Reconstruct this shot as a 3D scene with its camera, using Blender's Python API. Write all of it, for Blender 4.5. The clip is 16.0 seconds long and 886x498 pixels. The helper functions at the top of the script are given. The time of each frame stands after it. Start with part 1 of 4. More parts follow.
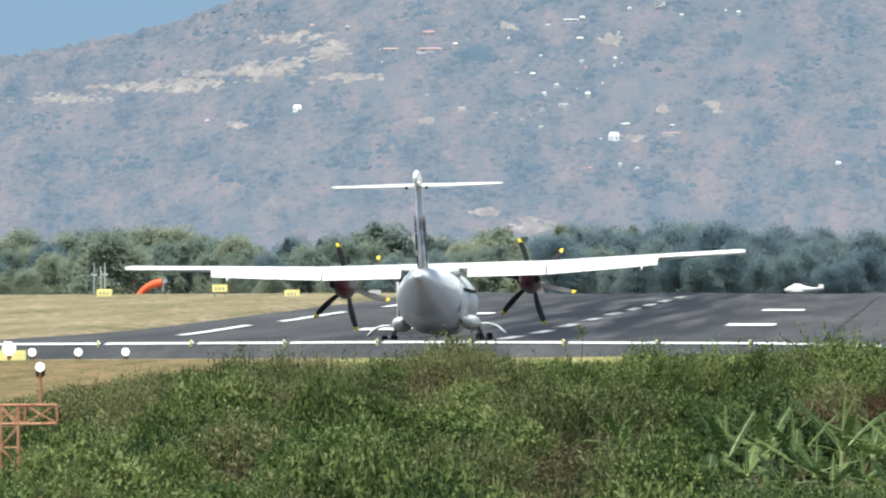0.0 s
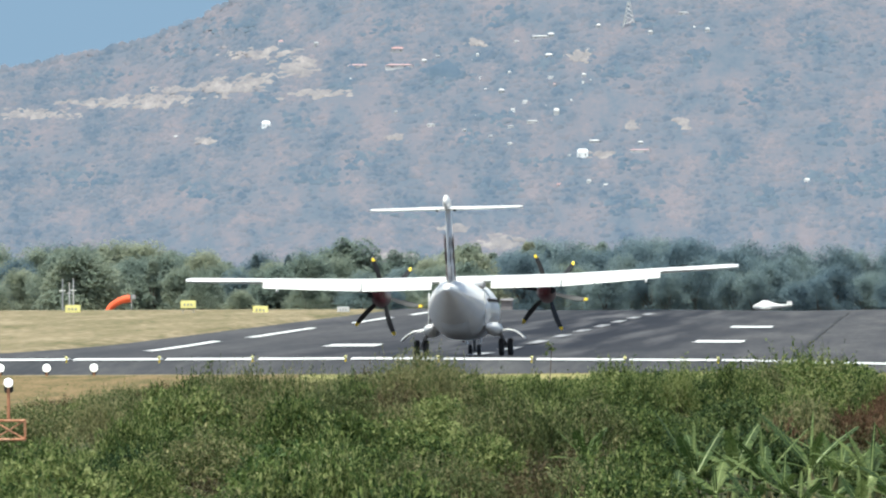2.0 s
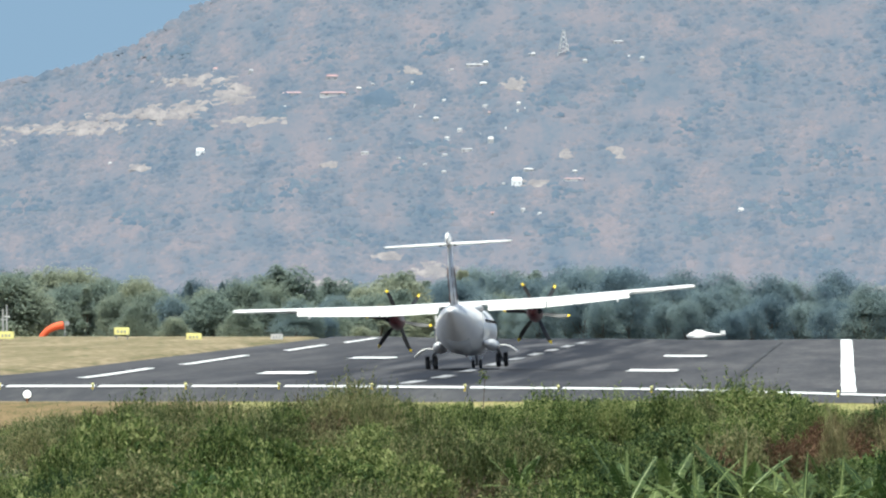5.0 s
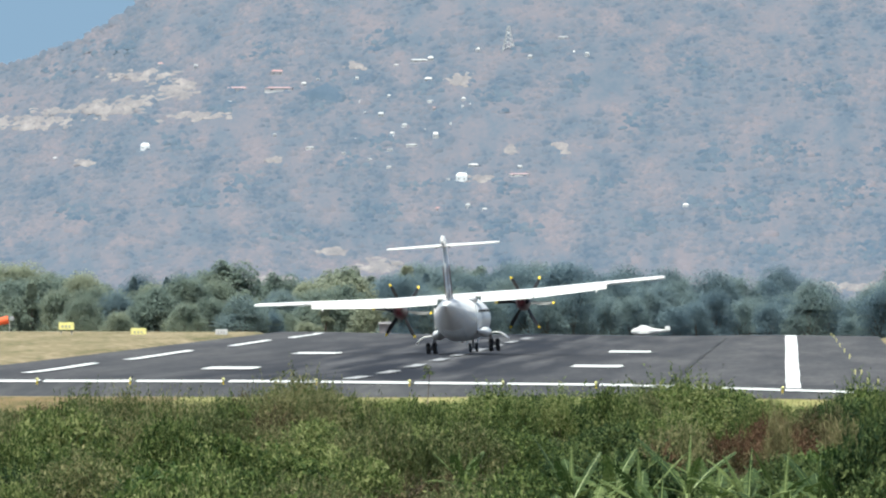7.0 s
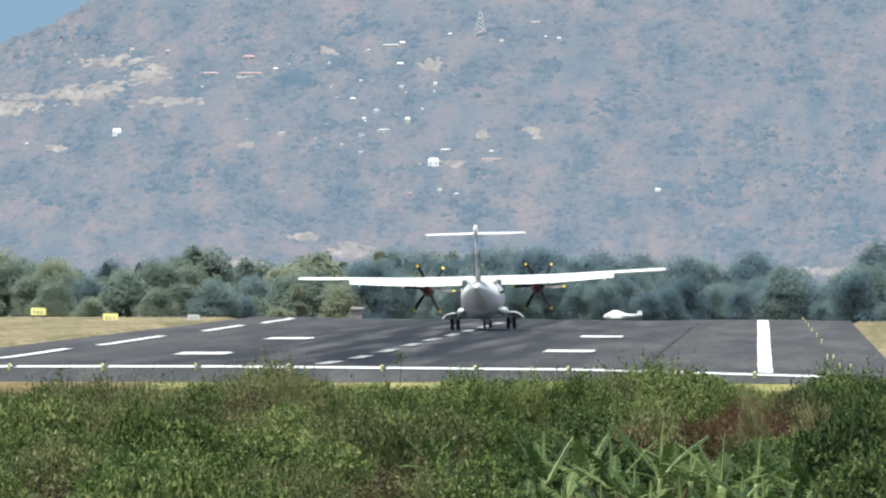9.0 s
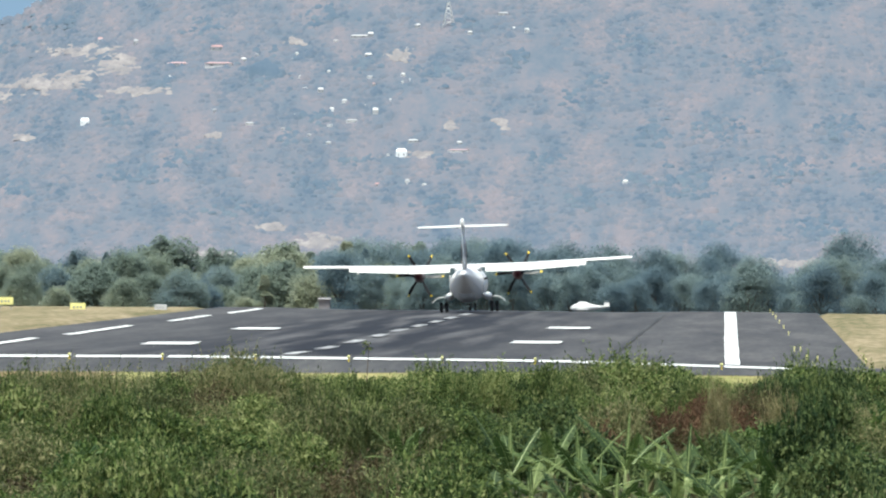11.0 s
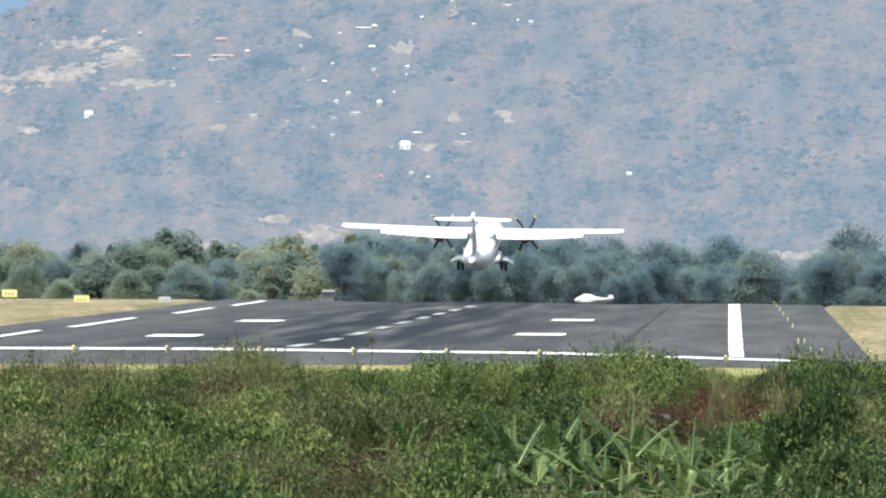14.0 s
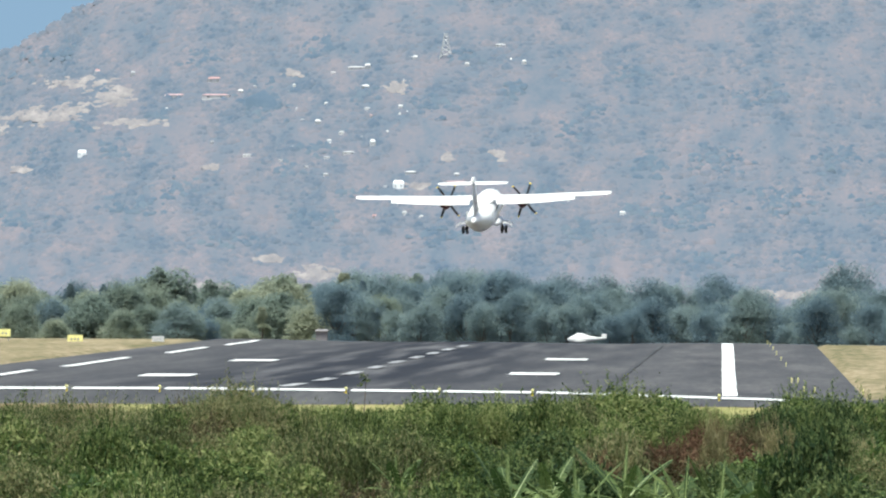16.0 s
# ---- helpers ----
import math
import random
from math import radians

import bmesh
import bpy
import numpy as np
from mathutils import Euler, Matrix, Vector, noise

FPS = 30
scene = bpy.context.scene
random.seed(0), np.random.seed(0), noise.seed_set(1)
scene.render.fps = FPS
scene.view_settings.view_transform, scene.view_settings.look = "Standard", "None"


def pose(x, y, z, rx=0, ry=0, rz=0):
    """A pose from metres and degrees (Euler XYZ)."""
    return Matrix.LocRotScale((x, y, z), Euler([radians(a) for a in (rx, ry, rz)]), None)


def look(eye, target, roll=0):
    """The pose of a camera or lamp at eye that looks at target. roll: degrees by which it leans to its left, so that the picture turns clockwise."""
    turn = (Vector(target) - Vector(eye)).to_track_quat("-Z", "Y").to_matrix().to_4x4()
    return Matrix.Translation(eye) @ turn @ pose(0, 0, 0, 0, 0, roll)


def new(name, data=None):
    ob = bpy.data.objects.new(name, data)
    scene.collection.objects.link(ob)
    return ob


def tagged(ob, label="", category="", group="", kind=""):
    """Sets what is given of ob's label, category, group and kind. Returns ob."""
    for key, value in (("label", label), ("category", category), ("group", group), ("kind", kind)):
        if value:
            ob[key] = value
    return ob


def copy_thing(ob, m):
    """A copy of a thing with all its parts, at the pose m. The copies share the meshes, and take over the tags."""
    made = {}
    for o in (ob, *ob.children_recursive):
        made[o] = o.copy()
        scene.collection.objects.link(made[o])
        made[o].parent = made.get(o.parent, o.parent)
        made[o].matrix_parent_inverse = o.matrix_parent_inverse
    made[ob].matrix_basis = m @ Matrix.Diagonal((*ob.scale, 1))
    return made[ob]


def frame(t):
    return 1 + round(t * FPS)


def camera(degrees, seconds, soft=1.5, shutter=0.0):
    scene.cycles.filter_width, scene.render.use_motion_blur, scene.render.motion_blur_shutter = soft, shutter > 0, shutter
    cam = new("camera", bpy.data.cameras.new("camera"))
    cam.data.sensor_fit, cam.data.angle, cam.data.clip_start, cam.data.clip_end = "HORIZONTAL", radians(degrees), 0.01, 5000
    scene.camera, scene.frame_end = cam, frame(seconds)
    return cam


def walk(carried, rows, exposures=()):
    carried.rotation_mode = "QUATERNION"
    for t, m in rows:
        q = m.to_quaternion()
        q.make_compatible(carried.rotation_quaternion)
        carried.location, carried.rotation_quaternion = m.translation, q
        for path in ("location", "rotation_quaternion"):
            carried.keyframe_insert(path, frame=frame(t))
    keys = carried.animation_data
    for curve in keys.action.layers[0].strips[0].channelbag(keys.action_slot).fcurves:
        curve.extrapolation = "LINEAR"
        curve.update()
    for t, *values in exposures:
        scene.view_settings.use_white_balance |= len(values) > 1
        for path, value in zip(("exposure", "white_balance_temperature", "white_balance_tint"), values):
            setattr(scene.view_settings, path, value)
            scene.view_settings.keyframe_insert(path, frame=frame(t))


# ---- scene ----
EYE = (0.0, 0.0, 5.5)
FAR = 24000.0          # bearings u and depressions v below are in 1/24000 radian


def gaze(yaw, pitch, roll):
    """The camera's pose from degrees to the right of the runway's line, above level, and of lean."""
    a, b = radians(yaw), radians(pitch)
    return look(EYE, (1000 * math.sin(a), 1000 * math.cos(a), 5.5 + 1000 * math.tan(b)), roll)


cam = camera(3.742, 16.0, soft=2.2)
walk(cam, [(t, gaze(a, b, c)) for t, a, b, c in (
    (0.0, -2.2117, -0.0896, -0.331),
    (0.5, -2.1752, -0.0557, -0.392),
    (1.0, -2.1144, -0.0399, -0.308),
    (1.5, -2.0629, -0.0283, -0.270),
    (2.0, -2.0783, -0.0210, -0.245),
    (2.5, -2.0930, -0.0338, -0.230),
    (3.0, -2.0555, -0.0148, -0.025),
    (3.5, -2.0029, 0.0289, -0.143),
    (4.0, -1.9231, 0.0681, -0.088),
    (4.5, -1.8689, 0.0720, 0.037),
    (5.0, -1.7986, 0.0966, -0.016),
    (5.2, -1.7594, 0.1036, -0.075),
    (7.5, -1.5416, 0.0737, 0.089),
    (8.0, -1.5319, 0.0847, 0.061),
    (8.5, -1.4987, 0.0551, -0.061),
    (9.0, -1.4467, 0.0143, 0.000),
    (11.5, -1.3059, -0.0247, 0.220),
    (12.0, -1.2898, -0.0312, 0.164),
    (12.5, -1.3051, -0.1076, -0.005),
    (13.0, -1.3078, -0.1454, 0.061),
    (13.5, -1.3042, -0.1188, 0.096),
    (14.0, -1.3254, -0.0569, 0.187),
    (14.5, -1.3574, 0.0104, 0.278),
    (15.0, -1.3415, 0.0662, 0.245),
    (15.5, -1.3149, 0.0998, 0.305),
    (16.0, -1.2979, 0.1095, 0.168)
)], exposures=[(t, e, 6150.0, -1.0) for t, e in ((0.0, 0.71), (2.0, 0.70), (5.0, 0.71), (9.0, 0.68), (11.5, 0.77), (13.0, 0.84), (14.5, 0.84), (15.5, 0.73), (16.0, 0.73))])

# ---- world and sun ----
SUN_EL, SUN_AZ = 70.0, 205.0      # azimuth clockwise from the runway's line
world = bpy.data.worlds.new("sky")
scene.world = world
world.use_nodes = True
wn = world.node_tree.nodes
sky = wn.new("ShaderNodeTexSky")
sky.sky_type, sky.sun_disc = "NISHITA", False
sky.sun_elevation, sky.sun_rotation = radians(SUN_EL), radians(SUN_AZ)
sky.air_density, sky.dust_density, sky.ozone_density = 1.0, 4.0, 2.5
wn["Background"].inputs["Strength"].default_value = 0.1
# the sky's lookup is raised a little, so that the haze-white rim lies below the level
wc, wl = wn.new("ShaderNodeTexCoord"), wn.new("ShaderNodeVectorMath")
wl.operation, wl.inputs[1].default_value = "ADD", (0.0, 0.0, 0.17)
world.node_tree.links.new(wc.outputs["Generated"], wl.inputs[0])
world.node_tree.links.new(wl.outputs[0], sky.inputs["Vector"])
world.node_tree.links.new(sky.outputs[0], wn["Background"].inputs["Color"])
sun = new("sun", bpy.data.lights.new("sun", "SUN"))
sun.data.energy, sun.data.angle, sun.data.color = 3.6, radians(0.53), (1.0, 0.95, 0.87)
_el, _az = radians(SUN_EL), radians(SUN_AZ)
sun.matrix_world = look((0, 0, 300), (-math.sin(_az) * math.cos(_el) * 100, -math.cos(_az) * math.cos(_el) * 100, 300 - math.sin(_el) * 100))


# ---- materials ----
def surface(name, colours, scale=1.0, rough=0.7, metal=0.0, bump=0.0, detail=6.0, stretch=(1, 1, 1), fine=0.0, island=0.0, each=0.0, spec=0.4, through_light=0.0, span=(0.3, 0.7)):
    """A node material: a ramp of colours over noise, a second finer noise, a change from piece to piece, and relief."""
    m = bpy.data.materials.new(name)
    m.use_nodes = True
    nt = m.node_tree
    n, l = nt.nodes, nt.links
    b = n["Principled BSDF"]
    b.inputs["Roughness"].default_value, b.inputs["Metallic"].default_value = rough, metal
    b.inputs["Specular IOR Level"].default_value = spec
    co = n.new("ShaderNodeTexCoord")
    mp = n.new("ShaderNodeMapping")
    mp.inputs["Scale"].default_value = stretch
    l.new(co.outputs["Object"], mp.inputs["Vector"])
    nz = n.new("ShaderNodeTexNoise")
    nz.inputs["Scale"].default_value, nz.inputs["Detail"].default_value = scale, detail
    nz.inputs["Roughness"].default_value = 0.62
    l.new(mp.outputs[0], nz.inputs["Vector"])
    value = nz.outputs["Fac"]
    if fine:
        n2 = n.new("ShaderNodeTexNoise")
        n2.inputs["Scale"].default_value, n2.inputs["Detail"].default_value = scale * 9, 3
        l.new(mp.outputs[0], n2.inputs["Vector"])
        mx = n.new("ShaderNodeMath")
        mx.operation = "MULTIPLY_ADD"
        l.new(n2.outputs["Fac"], mx.inputs[0])
        mx.inputs[1].default_value = fine
        sh = n.new("ShaderNodeMath")
        sh.operation = "SUBTRACT"
        l.new(value, sh.inputs[0])
        sh.inputs[1].default_value = fine / 2
        l.new(sh.outputs[0], mx.inputs[2])
        value = mx.outputs[0]
    for amount, node, out in ((island, "ShaderNodeNewGeometry", "Random Per Island"), (each, "ShaderNodeObjectInfo", "Random")):
        if amount:
            g = n.new(node)
            mx = n.new("ShaderNodeMath")
            mx.operation = "MULTIPLY_ADD"
            l.new(g.outputs[out], mx.inputs[0])
            mx.inputs[1].default_value = amount
            sh = n.new("ShaderNodeMath")
            sh.operation = "SUBTRACT"
            l.new(value, sh.inputs[0])
            sh.inputs[1].default_value = amount / 2
            l.new(sh.outputs[0], mx.inputs[2])
            value = mx.outputs[0]
    ramp = n.new("ShaderNodeValToRGB")
    e = ramp.color_ramp.elements
    k = len(colours)
    lo, hi = span
    e[0].position, e[0].color = lo, (*colours[0], 1)
    e[1].position, e[1].color = hi, (*colours[-1], 1)
    for i in range(1, k - 1):
        q = e.new(lo + (hi - lo) * i / (k - 1))
        q.color = (*colours[i], 1)
    l.new(value, ramp.inputs["Fac"])
    l.new(ramp.outputs["Color"], b.inputs["Base Color"])
    if bump:
        bp = n.new("ShaderNodeBump")
        bp.inputs["Strength"].default_value, bp.inputs["Distance"].default_value = bump, 0.05
        l.new(value, bp.inputs["Height"])
        l.new(bp.outputs[0], b.inputs["Normal"])
    if through_light:
        tr = n.new("ShaderNodeBsdfTranslucent")
        l.new(ramp.outputs["Color"], tr.inputs["Color"])
        ms = n.new("ShaderNodeMixShader")
        ms.inputs[0].default_value = through_light
        l.new(b.outputs[0], ms.inputs[1])
        l.new(tr.outputs[0], ms.inputs[2])
        l.new(ms.outputs[0], n["Material Output"].inputs["Surface"])
    return m


def paint(name, colour, rough=0.35, metal=0.0, wear=0.06, scale=1.5):
    c = [max(0.0, v * (1 - wear)) for v in colour], list(colour), [min(1.0, v * (1 + wear * 0.5)) for v in colour]
    return surface(name, c, scale=scale, rough=rough, metal=metal, fine=0.3)


WHITE = paint("white_aircraft_paint", (0.82, 0.80, 0.77), 0.3, wear=0.05)
GREYWHITE = paint("grey_white_paint", (0.63, 0.62, 0.60), 0.35, wear=0.1)
MAROON = paint("maroon_paint", (0.07, 0.012, 0.016), 0.4, wear=0.25)
DARKRUBBER = paint("black_rubber", (0.025, 0.025, 0.027), 0.8, wear=0.3)
METAL = paint("dull_metal", (0.35, 0.35, 0.36), 0.4, 0.8, wear=0.2)
BLADE = paint("black_blade", (0.02, 0.02, 0.022), 0.45, wear=0.3)
YELLOW = paint("yellow_paint", (0.85, 0.62, 0.04), 0.5, wear=0.1)
SIGN = paint("sign_yellow", (0.80, 0.74, 0.30), 0.5, wear=0.1)
ORANGE = paint("orange_fabric", (0.80, 0.13, 0.05), 0.8, wear=0.15)
RUSTY = surface("rusty_orange_steel", [(0.30, 0.12, 0.06), (0.42, 0.20, 0.11), (0.50, 0.30, 0.20)], 3.0, 0.7, fine=0.4, bump=0.2)
ASPHALT = surface("asphalt", [(0.035, 0.035, 0.038), (0.055, 0.054, 0.056), (0.085, 0.082, 0.080)], 0.35, 0.85, bump=0.2, stretch=(1, 0.05, 1), fine=0.5, spec=0.2)
RUBBER = surface("tyre_marked_asphalt", [(0.03, 0.03, 0.032), (0.045, 0.045, 0.047), (0.07, 0.07, 0.072)], 0.4, 0.85, stretch=(1.2, 0.03, 1), fine=0.4, spec=0.2)


def runway_surface():
    """Asphalt darkened by tyre rubber along the middle, in long uneven streaks, with paler worn lanes."""
    m = surface("rubbered_asphalt", [(0.042, 0.042, 0.046), (0.064, 0.062, 0.065), (0.095, 0.091, 0.091)], 0.3, 0.85, stretch=(1, 0.045, 1), fine=0.5, spec=0.15)
    nt = m.node_tree
    n, l = nt.nodes, nt.links
    b = n["Principled BSDF"]
    base = b.inputs["Base Color"].links[0].from_socket
    co, sep = n.new("ShaderNodeTexCoord"), n.new("ShaderNodeSeparateXYZ")
    l.new(co.outputs["Object"], sep.inputs[0])

    def calc(op, a, c, d=None):
        q = n.new("ShaderNodeMath")
        q.operation = op
        for i, w in enumerate((a, c, d)):
            if w is None:
                continue
            if isinstance(w, (int, float)):
                q.inputs[i].default_value = w
            else:
                l.new(w, q.inputs[i])
        return q.outputs[0]

    across = calc("DIVIDE", calc("ADD", sep.outputs["X"], 23.5), 12.0)
    hump = calc("EXPONENT", calc("MULTIPLY", calc("MULTIPLY", across, across), -1.0), 0)
    mp, nz = n.new("ShaderNodeMapping"), n.new("ShaderNodeTexNoise")
    mp.inputs["Scale"].default_value = (0.55, 0.012, 1)
    mp.inputs["Rotation"].default_value = (0, 0, 0.012)
    nz.inputs["Scale"].default_value, nz.inputs["Detail"].default_value = 1.0, 5
    l.new(co.outputs["Object"], mp.inputs[0])
    l.new(mp.outputs[0], nz.inputs["Vector"])
    streak = n.new("ShaderNodeMapRange")
    streak.inputs["From Min"].default_value, streak.inputs["From Max"].default_value = 0.33, 0.56
    l.new(nz.outputs["Fac"], streak.inputs["Value"])
    for tint, amount, flip in (((0.015, 0.016, 0.021), 1.0, False), ((0.15, 0.15, 0.16), 0.45, True)):
        mix = n.new("ShaderNodeMix")
        mix.data_type = "RGBA"
        s = calc("SUBTRACT", 1.0, streak.outputs[0]) if flip else streak.outputs[0]
        k = calc("MULTIPLY", calc("MULTIPLY", hump, s), amount)
        l.new(calc("POWER", k, 2.0) if flip else k, mix.inputs["Factor"])
        l.new(base, mix.inputs["A"])
        mix.inputs["B"].default_value = (*tint, 1)
        base = mix.outputs["Result"]
    l.new(base, b.inputs["Base Color"])
    return m


RUNWAY = runway_surface()
WORNLINE = surface("worn_runway_white", [(0.10, 0.10, 0.105), (0.26, 0.26, 0.265), (0.45, 0.45, 0.45)], 0.9, 0.8, stretch=(1, 0.1, 1), fine=0.6)
LINE = surface("runway_white", [(0.55, 0.55, 0.54), (0.72, 0.72, 0.71), (0.80, 0.80, 0.79)], 1.2, 0.7, fine=0.5)
GRASS = surface("dry_grass", [(0.105, 0.10, 0.05), (0.165, 0.14, 0.08), (0.215, 0.175, 0.108), (0.275, 0.225, 0.145)], 0.2, 0.95, bump=0.3, stretch=(1, 0.07, 1), fine=0.9, spec=0.1)
EARTH = surface("reddish_earth", [(0.085, 0.08, 0.035), (0.145, 0.11, 0.052), (0.225, 0.155, 0.085)], 0.9, 0.95, stretch=(1, 0.12, 1), fine=0.9, spec=0.1)
VERGE = surface("green_verge_grass", [(0.13, 0.15, 0.05), (0.22, 0.21, 0.08), (0.29, 0.25, 0.11)], 0.3, 0.95, stretch=(1, 0.15, 1), fine=0.6, spec=0.1)
# distance haze is put into these hill colours as a blue-grey cast
HILL = surface("hazed_dry_hillside", [(0.086, 0.112, 0.149), (0.109, 0.130, 0.163), (0.136, 0.141, 0.168), (0.161, 0.151, 0.171)], 0.07, 0.95, stretch=(1, 0, 1.2), fine=0.22, detail=7, spec=0.0, span=(0.32, 0.66))
HILLTREE = surface("hazed_hill_woods", [(0.076, 0.104, 0.144), (0.103, 0.124, 0.159), (0.133, 0.140, 0.168), (0.170, 0.159, 0.181)], 0.07, 0.95, stretch=(1, 0, 1.2), fine=0.3, detail=7, island=0.18, spec=0.0, span=(0.3, 0.68))
HILLGROVE = surface("hazed_evergreen_crowns", [(0.077, 0.108, 0.150), (0.094, 0.123, 0.161), (0.112, 0.139, 0.171)], 0.1, 0.95, stretch=(1, 0, 1), fine=0.3, island=0.2, spec=0.0)
# limestone colour pulled towards the hazed hill tones
ROCK = surface("haze_toned_limestone", [(0.151, 0.148, 0.166), (0.201, 0.188, 0.193), (0.281, 0.259, 0.253)], 0.22, 0.9, stretch=(1, 0, 1), fine=0.3, island=0.1, spec=0.1)
# white of far walls and posts, dulled in its colour for haze
PLASTER = surface("haze_dulled_white", [(0.289, 0.297, 0.310), (0.442, 0.442, 0.439), (0.612, 0.603, 0.593)], 0.3, 0.8, each=0.5)
WHITEWASH = surface("fresh_whitewash", [(0.70, 0.70, 0.69), (0.78, 0.78, 0.77), (0.8, 0.8, 0.8)], 0.3, 0.7, fine=0.3)
# roof red muted towards grey
REDROOF = surface("muted_red_roof", [(0.34, 0.20, 0.20), (0.38, 0.25, 0.25), (0.40, 0.29, 0.30)], 0.5, 0.8, each=0.4)
BARK = surface("bark", [(0.07, 0.055, 0.04), (0.13, 0.10, 0.075), (0.2, 0.16, 0.12)], 4.0, 0.9, stretch=(1, 1, 0.3), fine=0.5)
# far leaves are paler and bluer than foliage: haze painted into the green
TREELEAF = surface("hazed_grey_green_leaves", [(0.195, 0.244, 0.212), (0.248, 0.291, 0.233), (0.323, 0.348, 0.257)], 0.25, 0.9, island=0.1, each=0.5, spec=0.0, through_light=0.58)
DARKLEAF = surface("hazed_blue_green_leaves", [(0.143, 0.203, 0.242), (0.183, 0.245, 0.264), (0.237, 0.297, 0.287)], 0.25, 0.9, island=0.1, each=0.4, spec=0.0, through_light=0.58)
LEAVES = {
    "green": surface("shrub_leaves", [(0.036, 0.063, 0.018), (0.086, 0.128, 0.036), (0.157, 0.199, 0.059), (0.273, 0.296, 0.118)], 0.7, 0.7, island=0.55, each=0.25, spec=0.2, through_light=0.4),
    "dark": surface("deep_green_leaves", [(0.019, 0.039, 0.014), (0.043, 0.074, 0.024), (0.083, 0.120, 0.039), (0.155, 0.189, 0.069)], 0.7, 0.7, island=0.55, each=0.25, spec=0.2, through_light=0.35),
    "olive": surface("olive_shrub_leaves", [(0.059, 0.080, 0.028), (0.112, 0.140, 0.051), (0.193, 0.204, 0.088), (0.305, 0.281, 0.142)], 0.7, 0.65, island=0.55, each=0.25, spec=0.2, through_light=0.4),
    "brown": surface("withered_leaves", [(0.05, 0.045, 0.02), (0.085, 0.07, 0.035), (0.14, 0.105, 0.058), (0.12, 0.13, 0.055)], 0.8, 0.75, island=0.5, each=0.2, spec=0.15, through_light=0.2),
    "rust": surface("rust_brown_leaves", [(0.07, 0.04, 0.022), (0.11, 0.06, 0.035), (0.16, 0.10, 0.06)], 0.8, 0.75, island=0.5, spec=0.15, through_light=0.2),
    "lime": surface("bright_leaves", [(0.033, 0.070, 0.015), (0.076, 0.123, 0.028), (0.152, 0.197, 0.057)], 0.8, 0.55, island=0.5, spec=0.3, through_light=0.35),
    "straw": surface("straw_grass", [(0.11, 0.11, 0.05), (0.20, 0.18, 0.085), (0.32, 0.28, 0.15)], 0.8, 0.8, island=0.5, spec=0.1, through_light=0.25),
}
BANANA = surface("banana_leaf", [(0.028, 0.053, 0.015), (0.063, 0.100, 0.027), (0.146, 0.186, 0.063)], 1.5, 0.6, island=0.18, each=0.5, spec=0.25, through_light=0.35)
BANANARIB = surface("banana_stem", [(0.16, 0.22, 0.07), (0.25, 0.30, 0.11), (0.34, 0.36, 0.17)], 3.0, 0.5, fine=0.4)
FEATHER = paint("dark_feathers", (0.035, 0.033, 0.03), 0.8, wear=0.4, scale=20)
LAMPGLASS = bpy.data.materials.new("lit_lamp_lens")
LAMPGLASS.use_nodes = True
LAMPGLASS.node_tree.nodes["Principled BSDF"].inputs["Emission Color"].default_value = (1.0, 0.95, 0.85, 1)
LAMPGLASS.node_tree.nodes["Principled BSDF"].inputs["Emission Strength"].default_value = 0.9


# ---- mesh helpers ----
def part(name, bm, material, parent=None, label="", smooth=False):
    me = bpy.data.meshes.new(name)
    bm.to_mesh(me)
    bm.free()
    for m in (material if isinstance(material, (list, tuple)) else [material]):
        me.materials.append(m)
    if smooth:
        for p in me.polygons:
            p.use_smooth = True
    ob = new(name, me)
    if parent:
        ob.parent = parent
    if label:
        ob["label"] = label
    return ob


def again(ob, parent, m):
    """Another part on the same mesh."""
    o = ob.copy()
    scene.collection.objects.link(o)
    o.parent, o.matrix_basis = parent, m
    return o


def box(bm, size, m=Matrix(), bevel=0.0):
    r = bmesh.ops.create_cube(bm, size=1.0, matrix=m @ Matrix.Diagonal((*size, 1)))
    if bevel:
        es = list({e for v in r["verts"] for e in v.link_edges})
        bmesh.ops.bevel(bm, geom=es, offset=bevel, segments=2, affect="EDGES")
    return bm


def rod(bm, a, b, r1, r2=None, seg=8):
    a, b = Vector(a), Vector(b)
    d = b - a
    m = Matrix.Translation((a + b) / 2) @ d.to_track_quat("Z", "Y").to_matrix().to_4x4()
    bmesh.ops.create_cone(bm, cap_ends=True, segments=seg, radius1=r1, radius2=r1 if r2 is None else r2, depth=d.length, matrix=m)
    return bm


def loft(bm, rings, closed=True, caps=True):
    """Joins rings of equally many points into a skin."""
    vs = [[bm.verts.new(p) for p in r] for r in rings]
    n = len(vs[0])
    for a, b in zip(vs, vs[1:]):
        for i in range(n if closed else n - 1):
            bm.faces.new((a[i], a[(i + 1) % n], b[(i + 1) % n], b[i]))
    if caps:
        bm.faces.new(vs[0][::-1])
        bm.faces.new(vs[-1])
    bmesh.ops.recalc_face_normals(bm, faces=bm.faces)
    return bm


def ring(y, cx, cz, rx, rz, n=28, power=1.0):
    out = []
    for i in range(n):
        a = 2 * math.pi * i / n
        c, s = math.cos(a), math.sin(a)
        out.append((cx + rx * math.copysign(abs(c) ** power, c), y, cz + rz * math.copysign(abs(s) ** power, s)))
    return out


